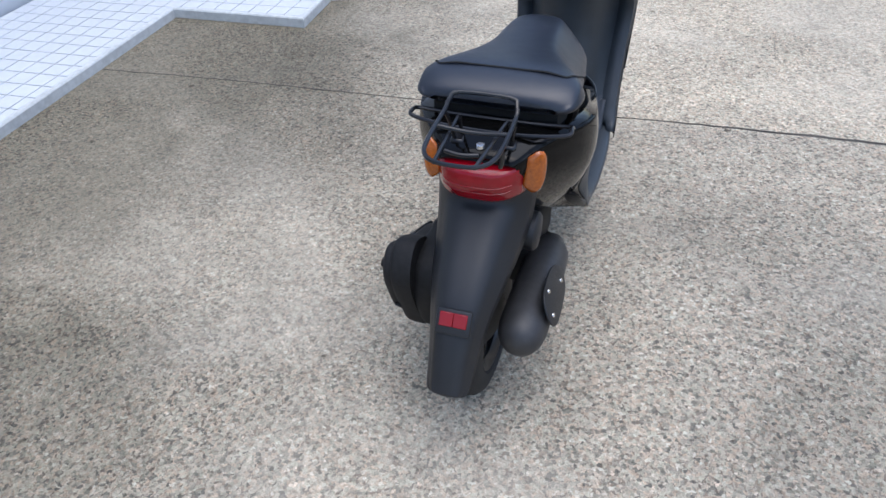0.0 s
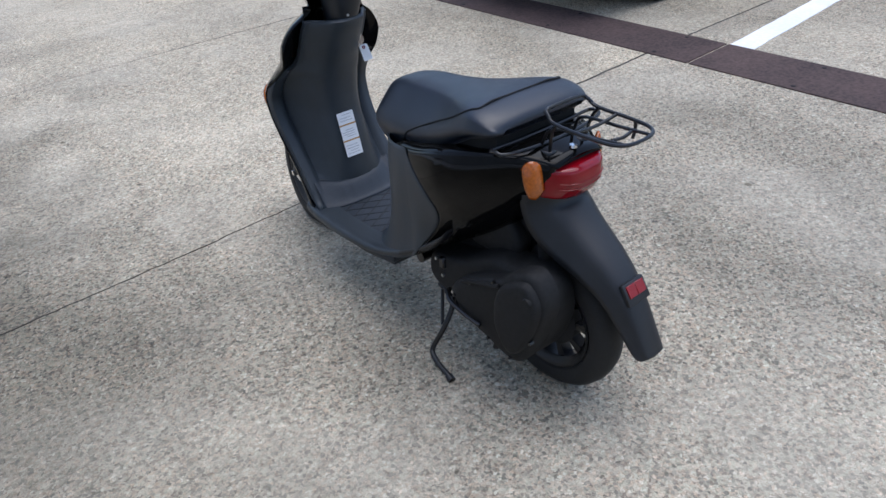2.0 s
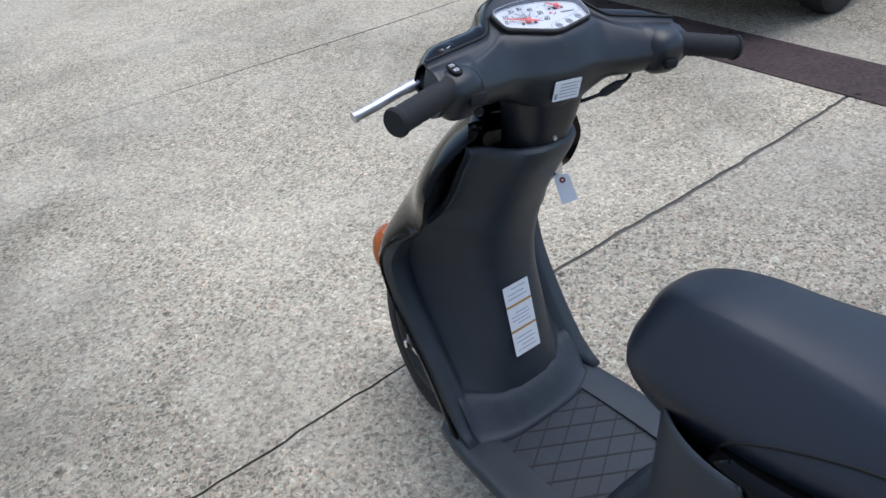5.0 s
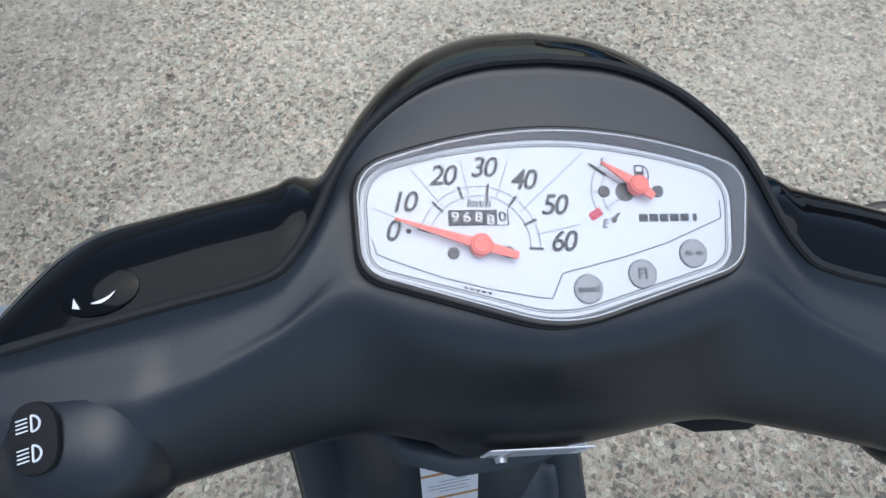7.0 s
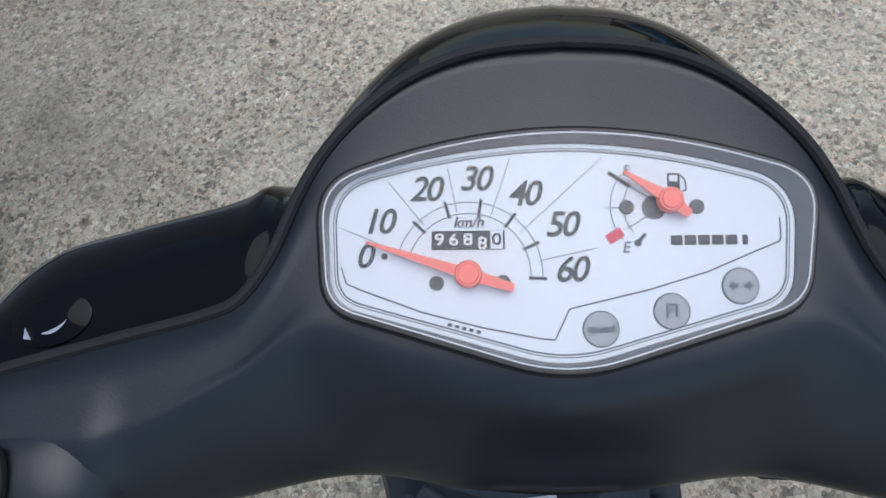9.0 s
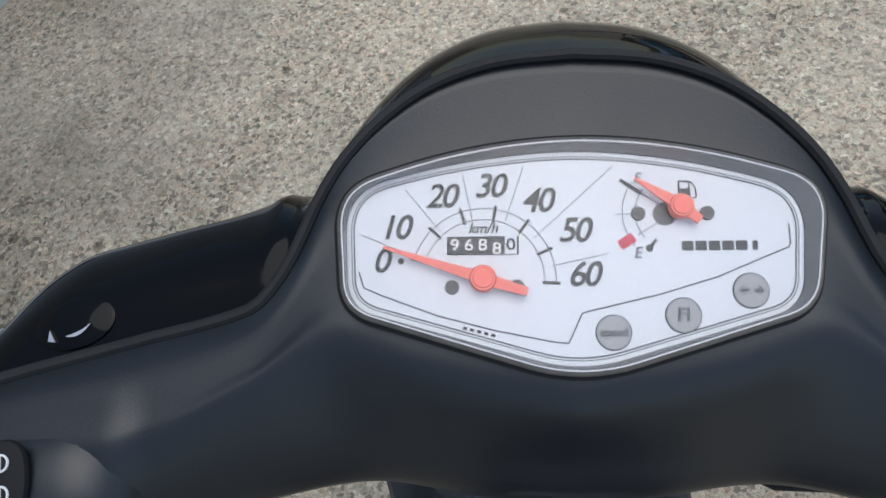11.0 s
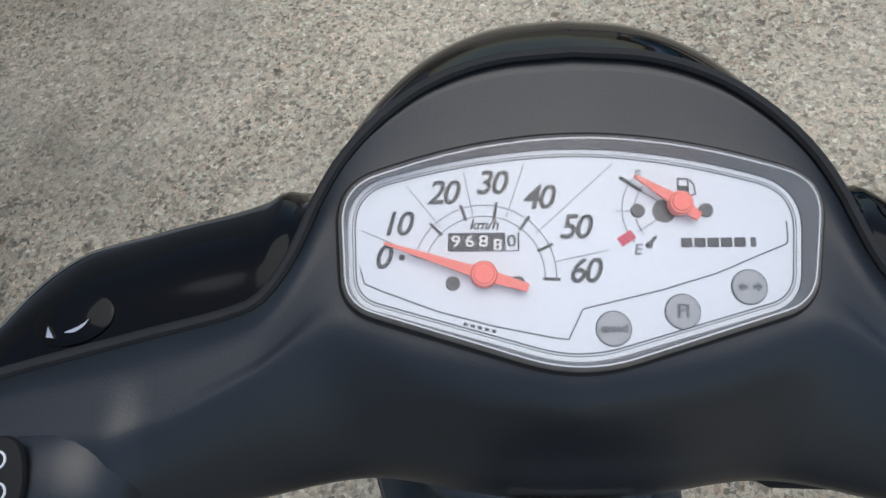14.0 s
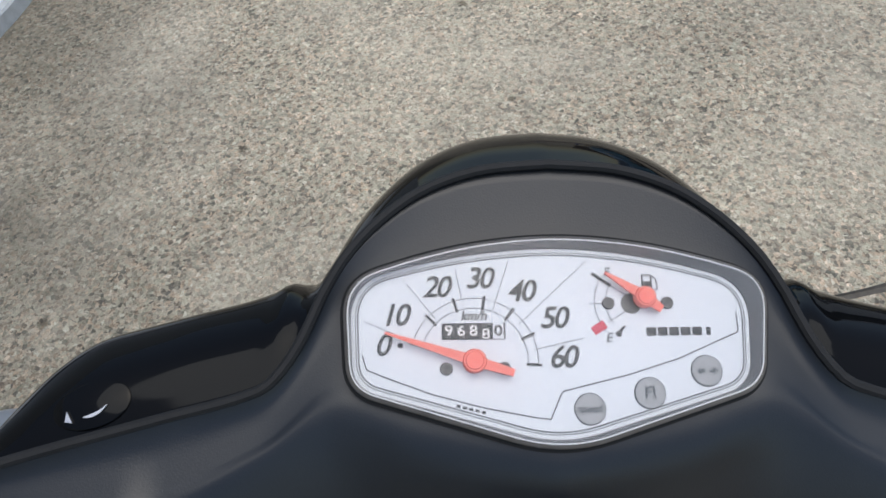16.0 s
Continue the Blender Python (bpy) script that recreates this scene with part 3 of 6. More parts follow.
    part("side_tank", box(3.9, 4.45, yc - 0.66, yc - 0.4, 0.36, 0.62, 0.02, 2), M_WHITE, t)
    part("underbody", box(2.6, 3.6, yc - 0.55, yc + 0.55, 0.30, 0.5, 0.02, 1), M_DARK, t)


build_truck()


def build_car():
    t = thing("blue_car", "pale blue small hatchback parked nose-out in a bay", "car")
    yc, half = 6.76, 0.74
    prof = [(3.05, 0.17), (2.96, 0.21), (2.93, 0.34), (2.94, 0.55), (3.02, 0.78), (3.85, 0.95), (4.35, 1.5), (4.6, 1.54), (5.9, 1.52), (6.25, 1.1), (6.3, 0.5), (6.2, 0.22), (3.92, 0.2), (3.87, 0.22)]
    prof += [(3.56 + 0.315 * math.cos(a), 0.27 + 0.315 * math.sin(a)) for a in (radians(0 + 180 * k / 14) for k in range(15))]
    prof += [(3.24, 0.19)]
    rings = []
    n = 25
    for k in range(n):
        s = -1 + 2 * k / (n - 1)
        s = math.copysign(abs(s) ** 0.6, s)
        ring = []
        for x, z in prof:
            front = max(0.0, 1 - (x - 2.93) / 0.7)
            dx = front * (0.05 * s * s + 0.2 * abs(s) ** 6)
            ring.append(Vector((x + dx, yc + half * s * (1 - 0.12 * max(0, z - 0.9) * abs(s)), z)))
        rings.append(ring)
    part("body", loft(rings, True, True), M_BLUE, t, "pale blue painted body", angle=35)
    part("bumper_lip", tube([(3.18, yc - 0.725, 0.2), (3.05, yc - 0.66, 0.19), (2.97, yc - 0.4, 0.185), (2.945, yc, 0.185), (2.97, yc + 0.4, 0.185), (3.05, yc + 0.66, 0.19), (3.18, yc + 0.725, 0.2)], 0.018, 8, 30), M_BLUE, t)
    part("lower_grille", box(2.915, 2.95, yc - 0.4, yc + 0.05, 0.30, 0.40, 0.008, 1), M_DARK, t)
    plate = part("number_plate", box(2.905, 2.914, 7.14, 7.47, 0.14, 0.305, 0.003, 1), M_YELLOW, t, "yellow pressed number plate")
    bars(plate, 2.904, 7.14, 7.47, 0.14, 0.305, [(0.12, 0.5, ((0.08, 0.2), (0.26, 0.4), (0.58, 0.7), (0.76, 0.9))), (0.72, 0.18, ((0.25, 0.45), (0.5, 0.75)))])
    part("windscreen", prism([(3.88, 0.985), (4.36, 1.49), (4.34, 1.505), (3.86, 0.995)], yc - 0.6, yc + 0.6, "Y"), M_GLASS, t)
    for s in (-1, 1):
        for x in (3.56, 5.75):
            road_wheel("road_wheel", 0.268, 0.155, t, pose(x, yc + s * 0.655, 0.268, 0, 0, 90 * s), 7)
        part("headlamp", box(2.99, 3.1, yc + s * 0.52 - 0.14, yc + s * 0.52 + 0.14, 0.62, 0.76, 0.02, 2), M_CHROME, t)
    part("underbody", box(3.15, 6.1, yc - 0.5, yc + 0.5, 0.16, 0.5, 0.02, 1), M_DARK, t)


build_car()


def barrier_foot(x, y, s):
    t = thing("marker_post", "blue plastic marker post with a white band and flared foot", "post", pose(x, y, 0), "marker posts")
    part("foot", lathe([(0.0, 0.0), (0.0, 0.085 * s), (0.02, 0.085 * s), (0.045, 0.05 * s), (0.06, 0.0)], "Z", 20), M_BLUEPL, t)
    part("pole", lathe([(0.04, 0.047 * s), (0.20, 0.042 * s), (0.42, 0.04 * s), (0.43, 0.0)], "Z", 20), M_BLUEPL, t)
    part("band", lathe([(0.15, 0.0445 * s), (0.15, 0.0465 * s), (0.24, 0.0445 * s), (0.24, 0.042 * s)], "Z", 20), M_PAPER, t, "white reflective band")


barrier_foot(2.96, 8.05, 1.0)
barrier_foot(2.94, 10.9, 1.0)
base = thing("sign_base", "white plastic sign base with a blue panel at the bay's end", "sign base", pose(6.42, 1.36, 0, 0, 0, 0))
part("base_block", prism(rounded([(-0.17, -0.2), (0.17, -0.2), (0.17, 0.22), (-0.17, 0.22)], 0.05, 4), 0.03, 0.13, "Z", 0.025, 3), M_PAPER, base)
part("base_plate", prism(rounded([(-0.18, -0.22), (0.18, -0.22), (0.18, 0.24), (-0.18, 0.24)], 0.06, 4), 0.0, 0.028, "Z", 0.006, 1), M_STOP, base)
part("panel", box(0.0, 0.03, -0.25, 0.2, 0.13, 0.75, 0.006, 1), M_BLUEPL, base, "blue sign panel")

# ---- scooter ----
scooter = thing("motor_scooter", "black motor scooter with charcoal panels standing on its side stand", "scooter", SCOOTER)


def wheel_bm(width, r, rim_r):
    w = width / 2
    tyre = [(-w * 0.62, rim_r), (-w * 0.95, rim_r + 0.012), (-w, rim_r + 0.03), (-w * 0.86, r - 0.018), (-w * 0.5, r - 0.004), (0, r), (w * 0.5, r - 0.004), (w * 0.86, r - 0.018), (w, rim_r + 0.03), (w * 0.95, rim_r + 0.012), (w * 0.62, rim_r)]
    return lathe([tuple(q) for q in tyre], "X", 56)


def scooter_wheel(name, m, label):
    hub = part(name, lathe([(-0.045, 0.0), (-0.045, 0.03), (-0.03, 0.06), (-0.016, 0.082), (0.016, 0.082), (0.03, 0.06), (0.045, 0.03), (0.045, 0.0)], "X", 28), M_RUBBER, scooter, label, m=m)
    part("tyre", wheel_bm(0.082, 0.2, 0.132), M_RUBBER, hub, "worn black rubber tyre", m=m)
    rim = lathe([(-0.034, 0.128), (-0.036, 0.137), (-0.028, 0.14), (-0.02, 0.124), (0.02, 0.124), (0.028, 0.14), (0.036, 0.137), (0.034, 0.128), (0.02, 0.116), (-0.02, 0.116), (-0.034, 0.128)], "X", 48)
    for k in range(10):
        sp = loft([[Vector((x, y, z)) for x, y in ((-0.015, -h), (0.015, -h), (0.015, h), (-0.015, h))] for z, h in ((0.035, 0.012), (0.07, 0.009), (0.095, 0.009), (0.122, 0.013))])
        sp.transform(Matrix.Rotation(radians(14 + 36 * k), 4, "X"))
        rim = join(rim, sp)
    part("rim", rim, M_TUBE, hub, "black cast rim with slim spokes", m=m)
    return hub


scooter_wheel("rear_wheel", pose(0.0, 0.078, 0.197), "black rear wheel")
scooter_wheel("front_wheel", STEER @ pose(0, 1.213, 0.2), "black front wheel turned slightly")

# front fork, brake and fender turn with the bars
fork = part("front_fork", tube([(-0.062, 1.213, 0.2), (-0.066, 1.16, 0.30), (-0.05, 1.07, 0.44)], 0.016, 12, 8), M_TUBE, scooter, "black front fork", m=STEER)
bm = tube([(0.062, 1.213, 0.2), (0.066, 1.16, 0.30), (0.05, 1.07, 0.44)], 0.016, 12, 8)
part("fork_leg", bm, M_TUBE, fork, m=STEER)
bm = box(-0.07, 0.07, 1.03, 1.10, 0.42, 0.47, 0.012, 2)
part("fork_yoke", bm, M_TUBE, fork, m=STEER)
part("brake_drum", lathe([(-0.06, 0.0), (-0.06, 0.034), (-0.045, 0.042), (-0.02, 0.044), (-0.02, 0.0)], "X", 28), M_SILVER, fork, "dull alloy brake drum", m=STEER @ pose(0, 1.213, 0.2))
part("axle_nut", lathe([(-0.082, 0.0), (-0.082, 0.009), (-0.06, 0.011), (-0.06, 0.0)], "X", 6), M_CHROME, fork, "bright axle nut", m=STEER @ pose(0, 1.213, 0.2), angle=20)
rings = []
for k in range(19):
    a = radians(52 + 90 * k / 18)
    rings.append([Vector((x, 1.213 + rr * math.cos(a), 0.2 + rr * math.sin(a))) for x, rr in ((-0.058, 0.205), (-0.055, 0.222), (-0.035, 0.235), (0, 0.24), (0.035, 0.235), (0.055, 0.222), (0.058, 0.205))])
shell(part("front_fender", loft(rings, False, False), M_BLACK, scooter, "gloss black front mudguard", m=STEER), 0.003)

# leg shield: half width, y of the side edge, y of the middle, by height
WIDTH = [(0.215, 0.172), (0.30, 0.168), (0.40, 0.170), (0.50, 0.176), (0.57, 0.178), (0.60, 0.170), (0.62, 0.152), (0.635, 0.125), (0.65, 0.112), (0.70, 0.108), (0.74, 0.107), (0.78, 0.102)]
EDGE_Y = [(0.215, 0.900), (0.222, 0.916), (0.235, 0.932), (0.26, 0.956), (0.30, 0.988), (0.40, 1.055), (0.47, 1.09), (0.53, 1.10), (0.58, 1.075), (0.61, 1.05), (0.65, 1.015), (0.70, 0.982), (0.74, 0.962), (0.78, 0.940)]
MID_Y = [(0.215, 0.925), (0.25, 0.918), (0.30, 0.922), (0.40, 0.940), (0.478, 0.962), (0.55, 0.964), (0.62, 0.946), (0.68, 0.918), (0.72, 0.896), (0.75, 0.878), (0.78, 0.866)]
COVER_W = [(0.36, 0.174), (0.50, 0.180), (0.57, 0.182), (0.60, 0.176), (0.645, 0.166), (0.70, 0.168), (0.735, 0.154), (0.765, 0.130), (0.79, 0.094), (0.82, 0.070)]
COVER_Y = [(0.36, 1.03), (0.47, 1.093), (0.53, 1.103), (0.57, 1.08), (0.60, 1.045), (0.645, 0.992), (0.70, 0.970), (0.74, 0.962), (0.79, 0.945), (0.82, 0.94)]
FRONT_Y = [(0.36, 1.10), (0.42, 1.165), (0.50, 1.205), (0.60, 1.195), (0.70, 1.12), (0.78, 1.05), (0.82, 1.01)]
LIP = 0.040


def shield_row(z):
    w, ye, ym = curve_at(WIDTH, z), curve_at(EDGE_Y, z), curve_at(MID_Y, z)
    f = max(0.0, min(1.0, (0.64 - z) / 0.04))
    g = f * max(0.0, min(1.0, (z - 0.205) / 0.075))
    deep = max(ye - 0.003 - 0.006 * (1 - f), ym + 0.012)
    wall = w - LIP * f - 0.008
    k = wall / 0.124
    d = deep - ym
    pts = [(0, ym), (0.034 * k, ym + 0.001), (0.054 * k, ym + 0.005 + 0.05 * d), (0.070 * k, ym + d * 0.20), (0.090 * k, ym + d * 0.50), (0.106 * k, ym + d * 0.78), (wall, deep), (wall + 0.006, deep - 0.003 * g), (wall + 0.010 * f + 0.006, deep - 0.012 * g), (w - 0.018 * f - 0.003, ye - 0.016 * g), (w - 0.006 * f, ye - 0.013 * g), (w, ye + 0.002)]
    half = [Vector((x, y, z)) for x, y in pts]
    return [Vector((-p.x, p.y, p.z)) for p in half[:0:-1]] + half


zs = [0.215 + (0.772 - 0.215) * k / 46 for k in range(47)]
rows = [shield_row(z) for z in zs]
rows.append([Vector((p.x * 0.985, p.y + 0.003, 0.7755)) for p in rows[-1]])
rows.append([Vector((p.x * 0.96, p.y + 0.010, 0.776)) for p in rows[-2]])
SHIFT = Matrix(((1, 0, -0.014, 0.0160), (0, 1, 0, 0), (0, 0, 1, 0), (0, 0, 0, 1)))
inner = part("leg_shield", loft(rows, False, False), M_SHIELD, scooter, "charcoal plastic inner leg shield", angle=50, m=SHIFT)
shell(inner, 0.003)
rings = []
for k in range(41):
    z = 0.36 + (0.815 - 0.36) * k / 40
    wi, yi = curve_at(WIDTH, min(z, 0.775)), curve_at(EDGE_Y, min(z, 0.775)) + 0.004
    w, ye, yf = curve_at(COVER_W, z), curve_at(COVER_Y, z), curve_at(FRONT_Y, z)
    half = [(wi - 0.006, yi + 0.002), (wi + (w - wi) * 0.55, yi + (ye - yi) * 0.5 + 0.004), (w - 0.003, ye), (w, ye + 0.004)]
    for j in range(1, 13):
        u = 1 - (1 - j / 12) ** 1.5
        half.append((w * (1 - u**1.6) ** 0.8, ye + 0.004 + (yf - ye) * u))
    ring = [Vector((-x, y, z)) for x, y in half] + [Vector((x, y, z)) for x, y in half[-2::-1]]
    rings.append(ring)
front = part("front_cover", loft(rings, False, False), M_BLACK, scooter, "gloss black front cover", angle=50, m=SHIFT)
shell(front, 0.003)
# lower edge strips running down to the floorboard, outside of the wheel
for s in (-1, 1):
    rings = []
    for k in range(24):
        z = 0.19 + (0.37 - 0.19) * k / 23
        w, ye = curve_at(WIDTH, z), curve_at([(0.19, 0.91), (0.215, 0.932), (0.30, 0.988), (0.40, 1.055)], z)
        rings.append([Vector((s * x, y, z)) for x, y in ((w + 0.003, ye), (w + 0.002, ye + 0.02), (w - 0.02, ye + 0.05), (w - 0.06, ye + 0.07))])
    shell(part("side_skirt", loft(rings, False, False), M_BLACK, scooter, m=SHIFT), 0.003)
# front turn signals
for s in (-1, 1):
    bm = bmesh.new()
    bmesh.ops.create_uvsphere(bm, u_segments=24, v_segments=14, radius=1)
    bm.transform(Matrix.Translation((s * 0.126, 1.142, 0.512)) @ Matrix.Rotation(radians(-28), 4, "X") @ Matrix.Diagonal((0.043, 0.032, 0.054, 1)))
    part("front_turn_signal", bm, M_AMBER, scooter, "amber front turn signal", m=SHIFT)
# lock and key on the inner shield
part("key_lock", lathe([(-0.014, 0.0), (-0.014, 0.014), (-0.008, 0.016), (0.01, 0.016), (0.01, 0.0)], "Y", 20), M_CHROME, scooter, "metal ignition lock", m=pose(0.070, 0.940, 0.69, -10, 0, 20))
key = part("key", prism(rounded([(-0.004, 0), (0.004, 0), (0.004, -0.02), (0.011, -0.024), (0.011, -0.04), (-0.011, -0.04), (-0.011, -0.024), (-0.004, -0.02)], 0.003, 3), -0.001, 0.001, "Y"), M_CHROME, scooter, m=pose(0.072, 0.924, 0.712, 12, 10, 0))
TAG = pose(0.078, 0.915, 0.658, -20, -18, -35)
tag = part("key_tag", prism(rounded([(-0.0125, 0.022), (0.0125, 0.022), (0.0135, -0.026), (-0.0135, -0.026)], [0.008, 0.008, 0.002, 0.002], 4), -0.0005, 0.0005, "Y"), M_PAPER, scooter, "white paper key tag", m=TAG)
part("tag_eyelet", lathe([(-0.0012, 0.002), (-0.0012, 0.005), (0.0012, 0.005), (0.0012, 0.002)], "Y", 16), M_MAROON, tag, "maroon eyelet", m=TAG @ Matrix.Translation((0, 0, 0.013)))


# warning labels
def label_sheet(name, parent, m, w, h, lines, rules=()):
    """A thin sheet in the xz plane facing -Y with rows of unreadable print as bars."""
    sheet = part(name, prism(rounded([(-w / 2, -h / 2), (w / 2, -h / 2), (w / 2, h / 2), (-w / 2, h / 2)], 0.002, 2), -0.0005, 0.0, "Y"), M_PAPER, parent, "white warning label with rows of print", m=m, smooth=False)
    for z, a, b, t in lines:
        part("print_bar", box(w * (a - 0.5), w * (b - 0.5), -0.0008, -0.0006, h * (0.5 - z) - t / 2, h * (0.5 - z) + t / 2), M_INK, sheet, m=m, smooth=False)
    for z, t in rules:
        part("rule", box(-w / 2, w / 2, -0.0008, -0.0006, h * (0.5 - z) - t / 2, h * (0.5 - z) + t / 2), M_BROWN, sheet, "orange-brown rule", m=m, smooth=False)


tilt = math.degrees(math.atan2(0.966 - 0.930, 0.478 - 0.345))
rows = [(z, 0.12 if k % 3 else 0.3, 0.86 - 0.07 * (k % 2), 0.0014) for k, z in enumerate((0.06, 0.13, 0.19, 0.40, 0.45, 0.50, 0.55, 0.75, 0.81, 0.87, 0.93))]
label_sheet("warning_label", scooter, pose(0.004, 0.9385, 0.4125, -tilt, 0, 0), 0.059, 0.138, rows, ((0.285, 0.0045), (0.64, 0.0045)))

# floorboard
FLOOR_Z = 0.215
outline = [(0.150, 0.54), (0.160, 0.57), (0.168, 0.64), (0.176, 0.74), (0.178, 0.84), (0.172, 0.93), (0.160, 0.985), (0.14, 1.0)]
outline = outline + [(-x, y) for x, y in outline[::-1]]
floor_ob = part("floorboard", prism(outline, FLOOR_Z - 0.03, FLOOR_Z, "Z", 0.010, 3), M_FLOOR, scooter, "charcoal plastic floorboard with diamond grooves")
# grooves are dark strips laid on the floorboard's top
groove = None
for k in range(-9, 10):
    for s in (-1, 1):
        x0, y0 = -0.135, 0.60 + 0.045 * k
        x1, y1 = 0.135, y0 + s * 0.16
        lo_y, hi_y = 0.605, 0.905
        pts = []
        for u in (0.0, 1.0):
            pts.append((x0 + (x1 - x0) * u, y0 + (y1 - y0) * u))
        (xa, ya), (xb, yb) = pts
        ua, ub = 0.0, 1.0
        d = yb - ya
        for lim, sign in ((lo_y, 1), (hi_y, -1)):
            u = (lim - ya) / d
            if sign * d > 0:
                ua = max(ua, u)
            else:
                ub = min(ub, u)
        if ub - ua < 0.05:
            continue
        p = Vector((xa + (xb - xa) * ua, ya + d * ua, FLOOR_Z + 0.0008))
        q = Vector((xa + (xb - xa) * ub, ya + d * ub, FLOOR_Z + 0.0008))
        nrm = Vector((-(q - p).y, (q - p).x, 0)).normalized() * 0.0016
        own = loft([[p - nrm, p + nrm, p + nrm - Vector((0, 0, 0.001)), p - nrm - Vector((0, 0, 0.001))], [q - nrm, q + nrm, q + nrm - Vector((0, 0, 0.001)), q - nrm - Vector((0, 0, 0.001))]])
        groove = join(groove, own)
part("groove_pattern", groove, M_GROOVE, floor_ob, "diamond grooves", smooth=False)
for x, y in ((-0.118, 0.877), (0.116, 0.877), (-0.118, 0.700), (0.118, 0.700), (-0.128, 0.672)):
    # a flat dark disc gives the shade inside the well
    part("screw_well", lathe([(0.0012, 0.0), (0.0012, 0.0085), (-0.002, 0.0095)], "Z", 18), M_DARK, floor_ob, "dark disc drawn for a screw well's shade", m=Matrix.Translation((x, y, FLOOR_Z)))
# rounded riser between floorboard and leg shield
def shield_y(x, z):
    row = [p for p in shield_row(z) if p.x >= -1e-6]
    for p, q in zip(row, row[1:]):
        if p.x <= x <= q.x:
            return p.y + (q.y - p.y) * (x - p.x) / max(1e-6, q.x - p.x)
    return row[-1].y


rings = []
for k in range(41):
    x = -0.142 + 0.284 * k / 40
    a = abs(x) / 0.142
    top = 0.272 + 0.014 * a**2
    y0, y1 = 0.868 + 0.030 * a**4, shield_y(abs(x), top) + 0.004
    rings.append([Vector((x, y0 + (y1 - y0) * u, FLOOR_Z - 0.001 + (top - FLOOR_Z) * u * u * (3 - 2 * u))) for u in (j / 7 for j in range(8))])
shell(part("floor_riser", loft(rings, False, False), M_FLOOR, scooter, angle=60, m=Matrix.Translation((0.004, 0, 0))), 0.004)

# sills: the floorboard's edge, which sweeps up and back along the side covers
SILL = [(0.99, 0.150, 0.180, 0.214), (0.93, 0.172, 0.182, 0.217), (0.85, 0.180, 0.186, 0.218), (0.76, 0.183, 0.190, 0.219), (0.67, 0.182, 0.196, 0.222), (0.60, 0.180, 0.206, 0.230), (0.54, 0.177, 0.222, 0.246), (0.48, 0.176, 0.247, 0.270), (0.42, 0.176, 0.280, 0.303), (0.37, 0.175, 0.312, 0.335), (0.33, 0.173, 0.345, 0.364), (0.30, 0.170, 0.378, 0.390), (0.285, 0.166, 0.402, 0.408)]
sill_at = spline([(x, lo, hi) for y, x, lo, hi in SILL], 50)
sill_y = spline([(r[0], 0, 0) for r in SILL], 50)
for q in (-1, 1):
    rings = []
    for c, yy in zip(sill_at, sill_y):
        x, lo, hi = c
        h = hi - lo
        rings.append([Vector((q * u, yy.x, v)) for u, v in ((x - 0.075, lo + 0.35 * h), (x - 0.03, lo + 0.05 * h), (x - 0.010, lo), (x - 0.002, lo + 0.25 * h), (x, lo + 0.6 * h), (x - 0.002, lo + 0.9 * h), (x - 0.008, hi), (x - 0.03, hi + 0.002), (x - 0.075, hi + 0.001))])
    part("side_sill", loft(rings[:30]), M_SHIELD, scooter, angle=60)
    part("lower_trim", loft(rings[29:]), M_FENDER, scooter, "black lower edge of the side cover", angle=60)

# tail body: stations (y, half width, bottom, top)
BODY_W = [(0.03, 0.074), (0.05, 0.088), (0.08, 0.106), (0.12, 0.134), (0.16, 0.158), (0.20, 0.177), (0.25, 0.190), (0.30, 0.190), (0.40, 0.174), (0.48, 0.156), (0.53, 0.136), (0.575, 0.12)]
BODY_B = [(0.03, 0.560), (0.084, 0.505), (0.152, 0.448), (0.274, 0.365), (0.36, 0.318), (0.44, 0.268), (0.50, 0.238), (0.56, 0.222), (0.62, 0.216), (0.70, 0.216)]
BODY_T = [(0.03, 0.632), (0.06, 0.640), (0.12, 0.648), (0.20, 0.640), (0.30, 0.618), (0.42, 0.585), (0.575, 0.565)]
SPLIT = [(0.0, 0.400), (0.08, 0.374), (0.18, 0.338), (0.29, 0.313), (0.39, 0.304), (0.49, 0.310), (0.65, 0.340), (0.85, 0.390), (1.0, 0.425)]
FRONT = [(0.216, 0.680), (0.235, 0.652), (0.26, 0.630), (0.29, 0.614), (0.33, 0.600), (0.39, 0.588), (0.47, 0.586), (0.57, 0.592)]
CORNER = 0.42


def body_height(y, s):
    b, t = curve_at(BODY_B, y), curve_at(BODY_T, y)
    return b + (t - b) * s


def body_point(y, s, side):
    w = curve_at(BODY_W, y)
    bulge = math.sin(math.pi * min(1, max(0, 0.10 + 0.52 * s))) ** 0.55
    out = max(0.0, min(1.0, (y - 0.27) / 0.13))
    foot = 1.0 + 0.02 * (1 - s)
    bulge += (foot - bulge) * out * out * (3 - 2 * out) * max(0.0, 1 - s) ** 0.8
    return Vector((side * w * bulge, y, body_height(y, s)))


def panel_half(s):
    """Half a level line of the panel below the seat, from the side cover's edge round to the middle of its front."""
    cut = curve_at(SPLIT, s)
    f = curve_at(FRONT, body_height(0.60, s))
    half = []
    for k in range(21):
        p = body_point(cut + (CORNER - cut) * k / 20, s, 1)
        p.x += 0.0018 * min(1, k / 2)
        half.append(p)
    w = half[-1].x
    for k in range(1, 23):
        a = math.pi / 2 * (1 - k / 22)
        y = CORNER + (f - CORNER) * math.cos(a) ** 0.72
        x = w * math.sin(a) ** 0.62 * (1 - 0.16 * s * math.cos(a))
        half.append(Vector((x if k < 22 else 0.0, y, body_height(y, s))))
    return half


